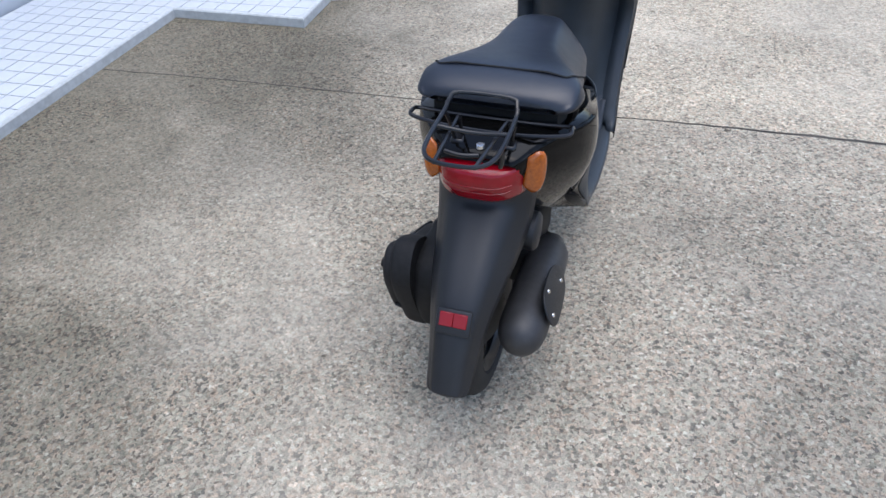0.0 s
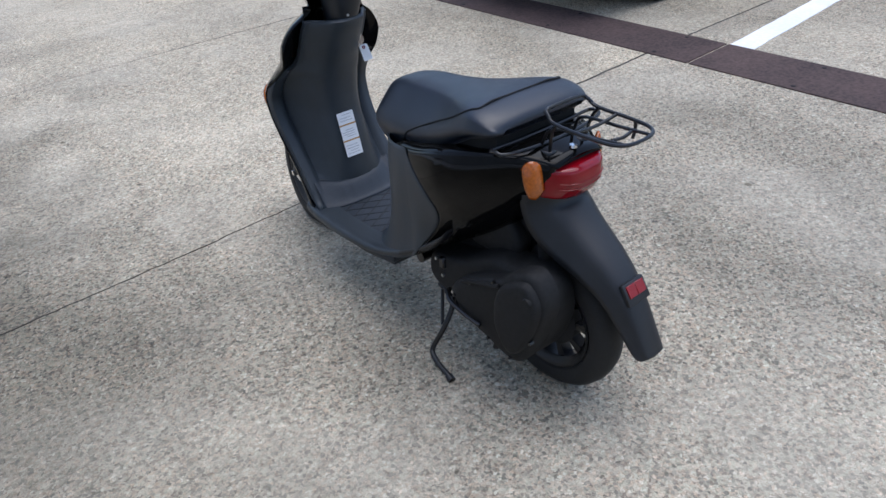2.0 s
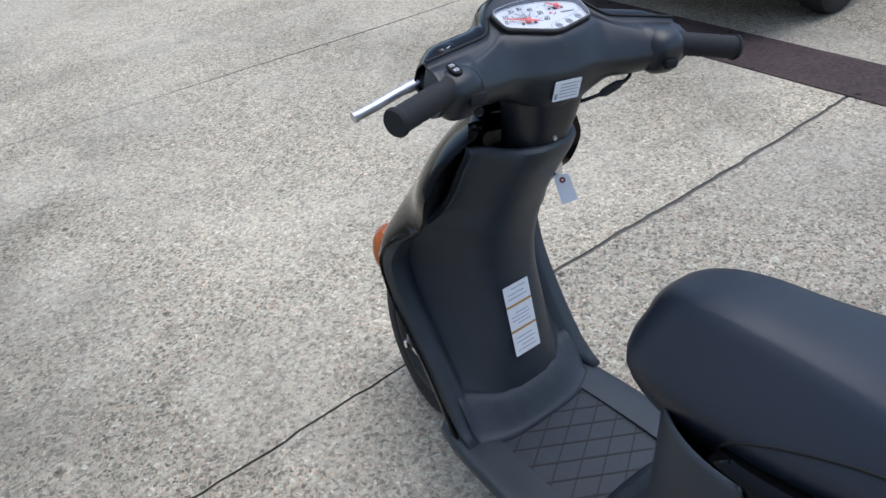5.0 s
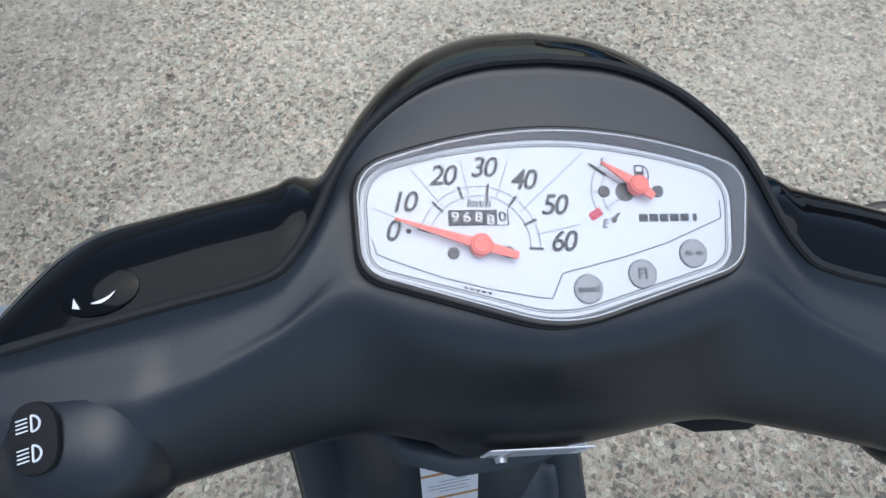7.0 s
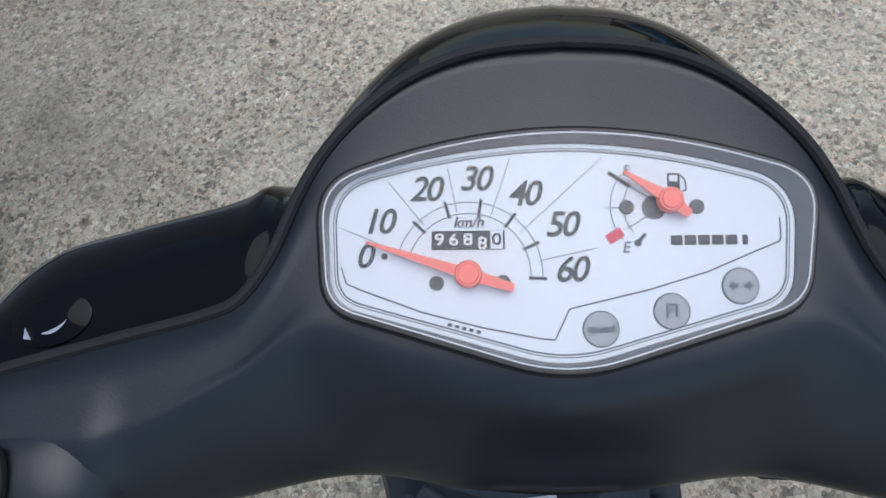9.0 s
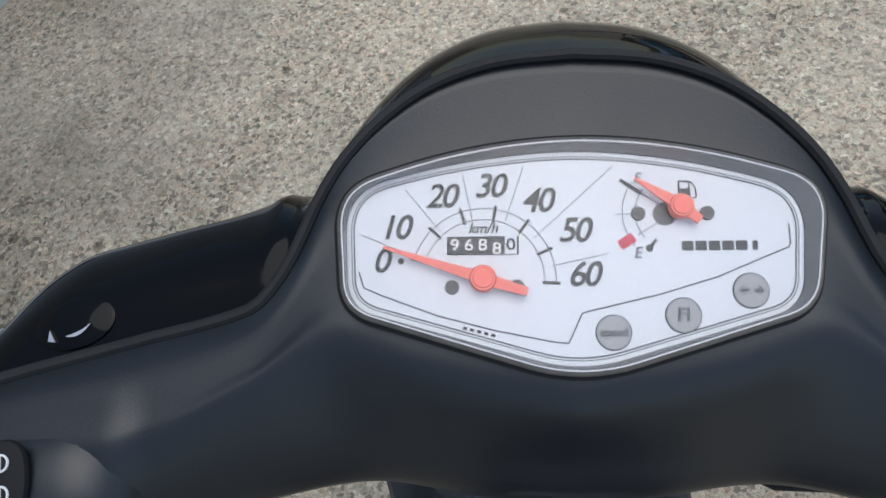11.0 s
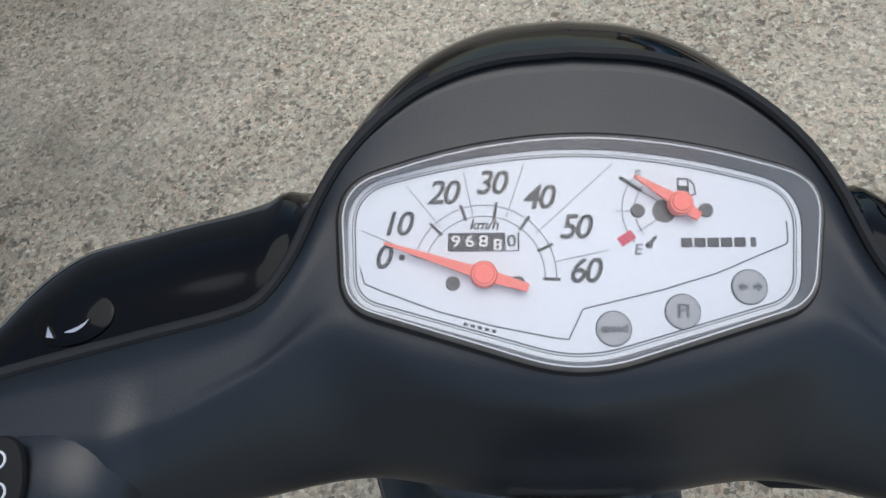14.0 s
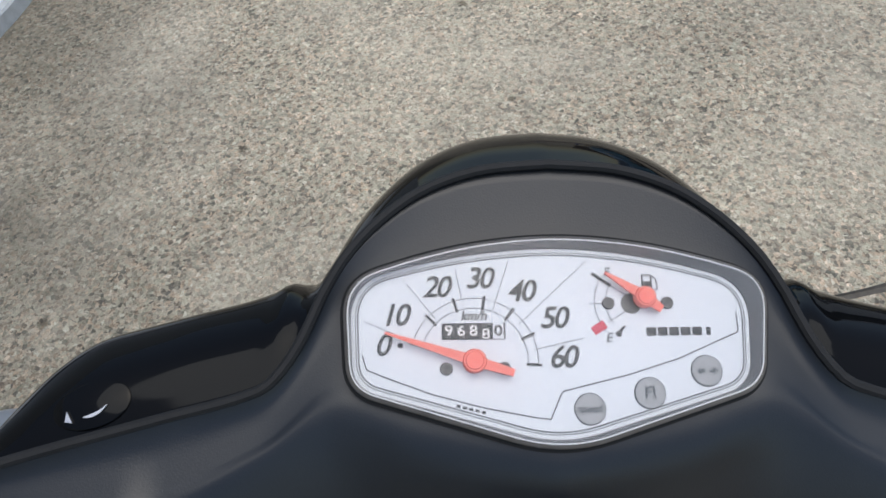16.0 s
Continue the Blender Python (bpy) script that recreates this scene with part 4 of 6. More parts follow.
for side in (-1, 1):
    rings = []
    for j in range(23):
        s = j / 22
        cut = curve_at(SPLIT, s)
        rings.append([body_point(0.03 + (cut - 0.03) * k / 30, s, side) for k in range(31)])
    shell(part("side_cover", loft(rings, False, False), M_BLACK, scooter, "gloss black side cover", angle=60), 0.003)
rings = []
for j in range(29):
    half = panel_half(j / 28)
    rings.append([Vector((-p.x, p.y, p.z)) for p in half] + half[-2::-1])
shell(part("seat_panel", loft(rings, False, False), M_SHIELD, scooter, "charcoal plastic panel below the seat", angle=60), 0.003)
# top of the tail
rings = []
for k in range(20):
    y = 0.022 + 0.45 * k / 19
    l, r = body_point(y, 1.0, -1), body_point(y, 1.0, 1)
    rings.append([l + (r - l) * j / 12 + Vector((0, 0, 0.012 * math.sin(math.pi * j / 12))) for j in range(13)])
shell(part("tail_top", loft(rings, False, False), M_BLACK, scooter, "gloss black tail top"), 0.003)
rings = []
for j in range(10):
    s = j / 9
    l, r = body_point(0.031, s, -1), body_point(0.031, s, 1)
    rings.append([l + (r - l) * k / 8 for k in range(9)])
part("tail_back", loft(rings, False, False), M_DARK, scooter)
part("chassis", box(-0.055, 0.055, 0.12, 0.60, 0.25, 0.60, 0.03, 2), M_DARK, scooter, "dark frame and tank behind the covers")
bm = tube([(0.0, 1.03, 0.45), (0.0, 0.99, 0.25), (0.0, 0.90, 0.165), (0.0, 0.58, 0.165), (0.0, 0.45, 0.24)], 0.022, 12, 20)
part("frame_tube", bm, M_DARK, scooter)
part("belly_pan", prism([(0.12, 0.58), (0.14, 0.7), (0.14, 0.9), (-0.14, 0.9), (-0.14, 0.7), (-0.12, 0.58)], 0.145, 0.17, "Z", 0.01, 2), M_FENDER, scooter)

# seat: y, half width at the top, half width low, top, bottom
SEAT = [(0.128, 0.114, 0.128, 0.702, 0.690), (0.133, 0.129, 0.143, 0.711, 0.685), (0.146, 0.141, 0.156, 0.720, 0.681), (0.170, 0.147, 0.163, 0.728, 0.675), (0.205, 0.146, 0.165, 0.733, 0.664), (0.25, 0.128, 0.159, 0.729, 0.640), (0.31, 0.101, 0.148, 0.718, 0.603), (0.38, 0.076, 0.138, 0.707, 0.568), (0.46, 0.063, 0.132, 0.699, 0.545), (0.54, 0.058, 0.124, 0.693, 0.533), (0.60, 0.052, 0.113, 0.679, 0.534), (0.640, 0.040, 0.092, 0.655, 0.545), (0.660, 0.020, 0.054, 0.624, 0.568)]


def seat_ring(y, n=40):
    cols = [[(r[0], r[k]) for r in SEAT] for k in range(1, 5)]
    wt, wb, t, b = (curve_at(c, y) for c in cols)
    h = t - b
    half = [(0.0, t + 0.004), (wt * 0.5, t + 0.003), (wt * 0.86, t - 0.002), (wt + 0.006, t - 0.012), (wt + (wb - wt) * 0.72, t - h * 0.40), (wb, t - h * 0.60), (wb - 0.005, b + h * 0.22), (wb - 0.016, b + 0.010), (wb - 0.032, b), (0.0, b)]
    pts = spline([(x, 0, z) for x, z in half], n // 2 + 1)
    right = [Vector((p.x, y, p.z)) for p in pts]
    return right + [Vector((-p.x, p.y, p.z)) for p in right[-2:0:-1]]


ys = [0.128, 0.130, 0.133, 0.139, 0.147, 0.158, 0.170, 0.182] + [0.20 + 0.02 * k for k in range(19)] + [0.575, 0.59, 0.605, 0.62, 0.634, 0.648, 0.660]
seat = part("seat", loft([seat_ring(y) for y in ys]), M_SEAT, scooter, "black vinyl saddle seat", angle=70)
# piping seam along both flanks and round the back
seam = []
for y, s in ((0.475, 0.82), (0.465, 0.70), (0.445, 0.60), (0.40, 0.50), (0.34, 0.41), (0.28, 0.34), (0.245, 0.25), (0.225, 0.17), (0.212, 0.11)):
    ring = seat_ring(y)
    half = ring[: len(ring) // 2 + 1]
    t, b = max(p.z for p in ring), min(p.z for p in ring)
    goal = t - (t - b) * s
    for p, q in zip(half, half[1:]):
        if p.z >= goal > q.z:
            e = p.lerp(q, (p.z - goal) / (p.z - q.z))
            seam.append(Vector((e.x + 0.0005, y, e.z + 0.0005)))
            break
back = [Vector((x, 0.200, curve_at([(r[0], r[3]) for r in SEAT], 0.200) + 0.0045 - 0.9 * max(0, x - 0.09) ** 1.5)) for x in (0.125, 0.09, 0.05, 0.0)]
path = seam + back
path = path + [Vector((-p.x, p.y, p.z)) for p in path[-2::-1]]
part("piping", tube(path, 0.0022, 6, 90), M_DARK, seat, "black piped seam")
part("seat_base", loft([[Vector((p.x * 0.94, p.y, p.z)) for p in r] for r in [[Vector((x, y, z)) for x, z in ((-w, b + 0.012), (w, b + 0.012), (w, b - 0.035), (-w, b - 0.035))] for y, w, b in ((0.15, 0.132, 0.682), (0.20, 0.142, 0.664), (0.3, 0.136, 0.609), (0.45, 0.12, 0.566), (0.56, 0.09, 0.56))]]), M_DARK, scooter, "dark seat base", angle=30)

# tail lamp and rear turn signals
rings = []
for j in range(15):
    u = j / 14
    z = 0.558 + 0.061 * u
    w = 0.087 + 0.003 * u
    out = 0.012 - 0.013 * u - 0.009 * math.sin(math.pi * u)
    rings.append([Vector((w * c, 0.060 + (out - 0.060) * (1 - abs(c) ** 3.6), z - 0.006 * (1 - c * c) * (1 - u))) for c in (-1 + 2 * k / 24 for k in range(25))])
for lift, back in ((0.0045, 0.12), (0.007, 0.35), (0.008, 0.75), (0.008, 1.0)):
    rings.append([Vector((p.x * (1 - 0.03 * back), p.y + (0.075 - p.y) * back, 0.619 + lift)) for p in rings[14]])
tail = shell(part("tail_lamp", loft(rings, False, False), M_RED, scooter, "red tail lamp lens", angle=60), 0.004)
for u in (0.36, 0.62):
    r0, r1 = rings[int(u * 14)], rings[int(u * 14) + 1]
    part("lens_rib", tube([p.lerp(q, 0.4) - Vector((0, 0.0006, 0)) for p, q in zip(r0[3:-3], r1[3:-3])], 0.0011, 6), M_RED, tail)
part("tail_lamp_body", box(-0.070, 0.070, 0.030, 0.064, 0.552, 0.622, 0.008, 2), M_DARK, scooter)
for s in (-1, 1):
    rings = []
    for j in range(15):
        v = j / 14
        a = radians(88 * v)
        lo = curve_at([(0.0, 0.578), (0.25, 0.564), (0.5, 0.560), (0.75, 0.566), (1.0, 0.594)], v)
        hi = curve_at([(0.0, 0.630), (0.25, 0.642), (0.5, 0.647), (0.75, 0.642), (1.0, 0.626)], v)
        rim = math.sin(math.pi * v) ** 0.5 if 0 < v < 1 else 0.0
        ring = []
        for k in range(13):
            e = -1 + 2 * k / 12
            puff = 0.007 * (1 - abs(e) ** 3) * rim
            r = 0.036 + puff
            ring.append(Vector((s * (0.083 + r * math.sin(a)), 0.076 - (r * 0.8) * math.cos(a) + 0.008 * (0.5 + 0.5 * e), lo + (hi - lo) * (0.5 + 0.5 * e))))
        rings.append(ring)
    lens = part("rear_turn_signal", loft(rings, False, False), M_AMBER, scooter, "amber rear turn signal", angle=60)
    shell(lens, 0.006)

# rear mudguard
FEND = [(0.062, 0.590, 0.104, 0.040), (0.044, 0.560, 0.104, 0.056), (0.036, 0.532, 0.101, 0.064), (0.016, 0.508, 0.096, 0.070), (-0.026, 0.474, 0.087, 0.066), (-0.080, 0.432, 0.076, 0.052), (-0.128, 0.386, 0.064, 0.043), (-0.168, 0.326, 0.054, 0.035), (-0.197, 0.274, 0.048, 0.027), (-0.210, 0.248, 0.045, 0.019), (-0.2155, 0.238, 0.037, 0.010), (-0.217, 0.235, 0.020, 0.006)]
mid = spline([(0, y, z) for y, z, w, d in FEND], 40)
wd = spline([(w, d, 0) for y, z, w, d in FEND], 40)
rings = []
for i, (p, q) in enumerate(zip(mid, wd)):
    t = (mid[min(i + 1, 39)] - mid[max(i - 1, 0)]).normalized()
    nrm = Vector((0, t.z, -t.y))
    if nrm.y > 0:
        nrm = -nrm
    step = max(0.0, min(1.0, (i / 39 - 0.20) / 0.05)) * max(0.0, min(1.0, (0.94 - i / 39) / 0.05))
    ring = []
    for c in (-1 + 2 * k / 24 for k in range(25)):
        flat = max(0.0, min(1.0, (0.80 - abs(c)) / 0.14))
        ring.append(p + Vector((q.x * c, 0, 0)) - nrm * (q.y * abs(c) ** 3 - 0.006 * step * flat))
    rings.append(ring)
fender = part("rear_mudguard", loft(rings, False, False), M_FENDER, scooter, "matt black plastic rear mudguard", angle=60)
shell(fender, 0.004)


def on_fender(u, x, lift):
    """A frame on the outer face of the mudguard, u along it."""
    i = int(u * 38)
    t = (mid[i + 1] - mid[i]).normalized()
    nrm = Vector((0, t.z, -t.y))
    if nrm.y > 0:
        nrm = -nrm
    m = Matrix((Vector((1, 0, 0)), -t, nrm)).transposed().to_4x4()
    return Matrix.Translation(mid[i] + nrm * lift + Vector((x, 0, 0))) @ m


for x in (-0.048, 0.048):
    # the slot's shade is a solid dark block
    part("plate_slot", box(-0.012, 0.012, -0.005, 0.005, -0.003, 0.002, 0.001, 1), M_DARK, fender, "dark block drawn for a slot's shade", m=on_fender(0.13, x, 0.001))
HOLD = on_fender(0.60, 0.0, 0.004)
housing = part("reflector_housing", box(-0.035, 0.035, -0.032, 0.020, -0.004, 0.0075, 0.004, 2), M_FENDER, fender, m=HOLD)
for lo, hi in ((-0.0275, -0.0003), (0.0003, 0.0275)):
    part("reflector", box(lo, hi, -0.015, 0.013, 0.004, 0.0105, 0.0012, 1), M_REFLECT, fender, "red reflector half", m=HOLD)

# luggage rack of bent tube
R = 0.0042
loop = [(-0.048, 0.075, 0.742), (0.048, 0.075, 0.742), (0.063, 0.062, 0.733), (0.066, 0.04, 0.722), (0.066, -0.05, 0.719), (0.060, -0.095, 0.718), (0.040, -0.118, 0.717), (0.0, -0.124, 0.717), (-0.040, -0.118, 0.717), (-0.060, -0.095, 0.718), (-0.066, -0.05, 0.719), (-0.066, 0.04, 0.722), (-0.063, 0.062, 0.733)]
rack = part("luggage_rack", tube([Vector(p) for p in smooth_ring(loop, 4)], R, 8, closed=True), M_TUBE, scooter, "black tubular steel luggage rack")
for pts in ([(-0.035, -0.12, 0.715), (-0.040, -0.04, 0.708), (-0.046, 0.06, 0.700), (-0.050, 0.085, 0.668), (-0.050, 0.09, 0.650)], [(0.035, -0.12, 0.715), (0.040, -0.04, 0.708), (0.046, 0.06, 0.700), (0.050, 0.085, 0.668), (0.050, 0.09, 0.650)], [(-0.066, -0.01, 0.718), (0.0, -0.01, 0.713), (0.066, -0.01, 0.718)], [(-0.066, 0.035, 0.722), (-0.063, 0.05, 0.70), (-0.056, 0.06, 0.66), (-0.05, 0.065, 0.642)], [(0.066, 0.035, 0.722), (0.063, 0.05, 0.70), (0.056, 0.06, 0.66), (0.05, 0.065, 0.642)], [(-0.03, -0.075, 0.711), (0.0, -0.08, 0.710), (0.03, -0.075, 0.711)]):
    part("rack_rod", tube(pts, R * 0.9, 8, 16), M_TUBE, rack)
bar = [(-0.150, 0.10, 0.664), (-0.158, 0.118, 0.668), (-0.150, 0.138, 0.662), (-0.09, 0.140, 0.658), (0.0, 0.138, 0.658), (0.09, 0.140, 0.658), (0.150, 0.138, 0.662), (0.156, 0.12, 0.668), (0.148, 0.10, 0.664), (0.06, 0.09, 0.658), (-0.06, 0.09, 0.658)]
part("grab_bar", tube([Vector(p) for p in smooth_ring(bar, 4)], R, 8, closed=True), M_TUBE, rack, "black grab bar")
part("rack_hook", tube([(0.064, -0.058, 0.719), (0.067, -0.058, 0.708), (0.066, -0.058, 0.692), (0.063, -0.056, 0.680)], 0.0038, 8, 10), M_TUBE, rack, "small hanging hook")
for x in (-0.05, 0.05):
    part("rack_foot", box(x - 0.014, x + 0.014, 0.055, 0.1, 0.635, 0.652, 0.004, 1), M_TUBE, rack)
part("lock_bolt", lathe([(0.0, 0.0), (0.0, 0.009), (0.006, 0.008), (0.006, 0.0)], "Z", 16), M_CHROME, scooter, "bright seat lock", m=Matrix.Translation((0.0, 0.045, 0.65)))

# engine and transmission on one side
def pillow(outline, x0, x1, soft=0.014):
    """A casting: an outline in the yz plane whose outer face is rounded over towards x1."""
    pts = smooth_ring(outline, 4)
    c = sum((Vector(p) for p in pts), Vector((0, 0))) / len(pts)
    rings = []
    for d, inset in ((0.0, 0.0), (0.45, 0.0), (0.72, 0.12), (0.90, 0.42), (1.0, 1.0), (1.03, 2.2)):
        rings.append([Vector((x0 + (x1 - x0) * d, *(p + (c - p).normalized() * min(soft * inset, (c - p).length * 0.8)))) for p in pts])
    return loft(rings, True, True)


case = [(0.387, 0.294), (0.402, 0.250), (0.385, 0.210), (0.296, 0.186), (0.201, 0.180), (0.110, 0.158), (0.03, 0.160), (-0.010, 0.225), (-0.030, 0.30), (-0.01, 0.37), (0.05, 0.390), (0.11, 0.380), (0.150, 0.382), (0.20, 0.362), (0.27, 0.322), (0.34, 0.304)]
engine = part("engine_case", pillow(case, -0.055, -0.135, 0.012), M_ENGINE, scooter, "dusty dark cast transmission case", angle=50)
lid = [(0.268, 0.262), (0.255, 0.222), (0.200, 0.188), (0.128, 0.166), (0.070, 0.151), (0.028, 0.160), (0.000, 0.214), (-0.030, 0.285), (-0.046, 0.345), (-0.036, 0.390), (0.000, 0.422), (0.050, 0.404), (0.090, 0.372), (0.150, 0.345), (0.215, 0.312)]
part("clutch_cover", pillow(lid, -0.126, -0.176, 0.016), M_ENGINE, engine, "dark cast transmission cover", angle=50)
lobe = [(0.098, 0.300), (0.090, 0.235), (0.050, 0.190), (0.012, 0.215), (-0.022, 0.290), (-0.036, 0.345), (-0.026, 0.382), (0.004, 0.405), (0.052, 0.384), (0.085, 0.350)]
part("clutch_boss", pillow(lobe, -0.165, -0.194, 0.012), M_ENGINE, engine, angle=50)
part("oil_port", lathe([(-0.1985, 0.0), (-0.1985, 0.010), (-0.192, 0.0135), (-0.186, 0.0135)], "X", 18), M_DARK, engine, m=Matrix.Translation((0, -0.012, 0.368)))
part("case_ridge", tube([(-0.172, 0.225, 0.300), (-0.176, 0.17, 0.322), (-0.178, 0.12, 0.340), (-0.178, 0.09, 0.352)], 0.006, 8, 16), M_ENGINE, engine)
part("cable_clamp", box(-0.146, -0.130, 0.325, 0.345, 0.268, 0.300, 0.004, 1), M_TUBE, engine)
for y, z in ((0.25, 0.245), (0.205, 0.202), (0.13, 0.180), (0.055, 0.164), (-0.008, 0.245), (0.11, 0.352), (0.19, 0.312)):
    part("case_bolt", lathe([(-0.180, 0.0), (-0.180, 0.0045), (-0.168, 0.0055)], "X", 6), M_TUBE, engine, m=Matrix.Translation((0, y, z)), angle=20)
for y, z in ((0.337, 0.244), (0.30, 0.21), (0.36, 0.285)):
    part("case_bolt", lathe([(-0.142, 0.0), (-0.142, 0.0045), (-0.130, 0.0055)], "X", 6), M_SILVER, engine, "bright bolt head", m=Matrix.Translation((0, y, z)), angle=20)
part("air_box", prism(smooth_ring([(0.28, 0.345), (0.16, 0.355), (0.12, 0.39), (0.14, 0.44), (0.18, 0.46), (0.28, 0.41)], 5), -0.085, -0.035, "X", 0.015, 3), M_ENGINE, scooter, "matt black air cleaner box")
part("engine_block", box(-0.06, 0.085, 0.20, 0.46, 0.17, 0.36, 0.03, 3), M_ENGINE, scooter, "dusty dark engine block")
part("shock_absorber", tube([(-0.055, 0.05, 0.30), (-0.05, 0.08, 0.50)], 0.018, 14), M_DARK, scooter)
pivot = part("engine_pivot", lathe([(-0.12, 0.0), (-0.12, 0.016), (-0.05, 0.016), (-0.05, 0.0)], "X", 18), M_TUBE, scooter, "dark engine pivot", m=Matrix.Translation((0, 0.455, 0.235)))
part("hose", tube([(-0.09, 0.44, 0.31), (-0.10, 0.40, 0.335), (-0.09, 0.34, 0.36), (-0.06, 0.30, 0.37)], 0.007, 8, 14), M_RUBBER, scooter)
part("kick_lever", tube([(-0.150, 0.30, 0.225), (-0.178, 0.27, 0.222), (-0.186, 0.20, 0.215), (-0.184, 0.15, 0.21)], 0.006, 8, 14), M_TUBE, scooter, "black folded kick lever")

# muffler, heat shield and intake on the other side
muff = part("muffler", tube([(0.112, -0.085, 0.268), (0.112, -0.080, 0.268), (0.112, -0.070, 0.267), (0.112, -0.05, 0.266), (0.112, -0.02, 0.264), (0.112, 0.15, 0.25), (0.112, 0.26, 0.235), (0.108, 0.31, 0.225), (0.10, 0.33, 0.22)], [0.004, 0.022, 0.036, 0.047, 0.052, 0.052, 0.048, 0.034, 0.016], 28), M_MUFFLER, scooter, "dulled dark exhaust muffler")
part("exhaust_pipe", tube([(0.10, 0.32, 0.22), (0.09, 0.38, 0.19), (0.05, 0.42, 0.18), (0.02, 0.42, 0.2)], 0.014, 12, 14), M_MUFFLER, muff)
SH = Matrix.Translation((0.158, 0.055, 0.298)) @ Matrix.Rotation(radians(-8), 4, "X") @ Matrix.Rotation(radians(-24), 4, "Y")
plate = part("heat_shield", prism(smooth_ring([(-0.075, -0.01), (-0.05, -0.042), (0.02, -0.044), (0.085, -0.03), (0.10, 0.01), (0.06, 0.04), (0.0, 0.046), (-0.055, 0.034)], 5), 0.0, 0.004, "X", 0.0015, 2), M_FENDER, muff, "matt black heat shield", m=SH)
for y, z in ((-0.045, -0.018), (-0.02, 0.026), (0.07, -0.005)):
    part("shield_screw", lathe([(0.003, 0.006), (0.006, 0.005), (0.0065, 0.0)], "X", 12), M_CHROME, plate, "bright screw", m=SH @ Matrix.Translation((0, y, z)))
part("intake_cap", lathe([(0.085, 0.0), (0.085, 0.038), (0.10, 0.042), (0.128, 0.042), (0.134, 0.036), (0.138, 0.0)], "X", 28), M_FENDER, scooter, "round black intake cap", m=Matrix.Translation((-0.022, 0.10, 0.430)))
part("intake_duct", tube([(0.08, 0.10, 0.430), (0.05, 0.11, 0.42), (0.02, 0.14, 0.39)], 0.022, 12, 10), M_FENDER, scooter)

# side stand
stand = part("side_stand", tube([(-0.115, 0.33, 0.165), (-0.135, 0.315, 0.14), (-0.165, 0.32, 0.085), (-0.185, 0.336, 0.035), (-0.195, 0.33, 0.018), (-0.205, 0.295, 0.010), (-0.213, 0.235, 0.002)], 0.0075, 10, 30), M_TUBE, scooter, "black bent-rod side stand")
part("stand_foot", tube([(-0.213, 0.245, 0.004), (-0.216, 0.228, 0.0)], 0.011, 10), M_TUBE, stand)
part("stand_spring", tube([(-0.125, 0.36, 0.18), (-0.16, 0.325, 0.10)], 0.005, 8), M_TUBE, stand)
part("center_stand", tube([(-0.10, 0.40, 0.17), (-0.105, 0.30, 0.13), (-0.11, 0.18, 0.115), (-0.13, 0.15, 0.112)], 0.009, 10, 16), M_TUBE, scooter)

# ---- handlebar housing, built straight and then turned with the steering ----
TAU = radians(20.4)
DASH = Matrix(((1, 0, 0, BAR_X), (0, math.cos(TAU), -math.sin(TAU), 0.9071), (0, math.sin(TAU), math.cos(TAU), 0.9472), (0, 0, 0, 1)))
DM = STEER @ DASH
CT, STN = math.cos(TAU), math.sin(TAU)
# rim of the housing on the dial plane: half width -> v
RIM = [(0.0, 0.0725), (0.026, 0.0700), (0.047, 0.0625), (0.063, 0.0510), (0.076, 0.0365), (0.084, 0.0225), (0.090, 0.0085), (0.097, -0.0030), (0.105, -0.0105), (0.14, -0.0200), (0.175, -0.0290), (0.206, -0.0375)]
DROP = [(0.0, 0.0), (0.07, 0.0), (0.085, -0.001), (0.105, -0.003), (0.13, -0.004), (0.20, -0.005)]
REAR_V = [(0.0, -0.040), (0.05, -0.030), (0.08, -0.022), (0.105, -0.036), (0.14, -0.052), (0.20, -0.058)]
BACK = [(0.0, 0.852, 0.880), (0.03, 0.853, 0.882), (0.07, 0.857, 0.883), (0.11, 0.849, 0.884), (0.15, 0.838, 0.886), (0.20, 0.834, 0.888)]
FOOT = [(0.0, 0.862, 0.835), (0.03, 0.865, 0.838), (0.06, 0.870, 0.849), (0.09, 0.874, 0.858), (0.12, 0.867, 0.860), (0.20, 0.858, 0.861)]


def dial(v, off=0.0):
    return 0.9071 + CT * v - STN * off, 0.9472 + STN * v + CT * off


def rear_section(x, n=26):
    a = abs(x)
    vr, dr, ve = curve_at(RIM, a), curve_at(DROP, a), curve_at(REAR_V, a)
    s = dial(vr, dr)
    e = dial(ve, dr - 0.004)
    m1 = dial(vr * 0.72 + ve * 0.28, dr - 0.004)
    m2 = dial(vr * 0.3 + ve * 0.7, dr - 0.004)
    bk = (curve_at([(r[0], r[1]) for r in BACK], a), curve_at([(r[0], r[2]) for r in BACK], a))
    ft = (curve_at([(r[0], r[1]) for r in FOOT], a), curve_at([(r[0], r[2]) for r in FOOT], a))
    und = (ft[0] + 0.035, ft[1] - 0.002)
    pts = [(0, *s), (0, *m1), (0, *m2), (0, *e), (0, bk[0] + 0.008, bk[1] + 0.022), (0, *bk), (0, *ft), (0, *und)]
    u = max(0.0, min(1.0, (a - 0.140) / 0.012))
    lift = 0.0032 * u * u * (3 - 2 * u)
    line = spline(pts, n)
    for k, p in enumerate(line):
        g = lift * max(0.0, min(1.0, (k - 4) / 4))
        p.y -= 0.7 * g
        p.z += 0.5 * g
    return [Vector((x + BAR_X, p.y, p.z)) for p in line]


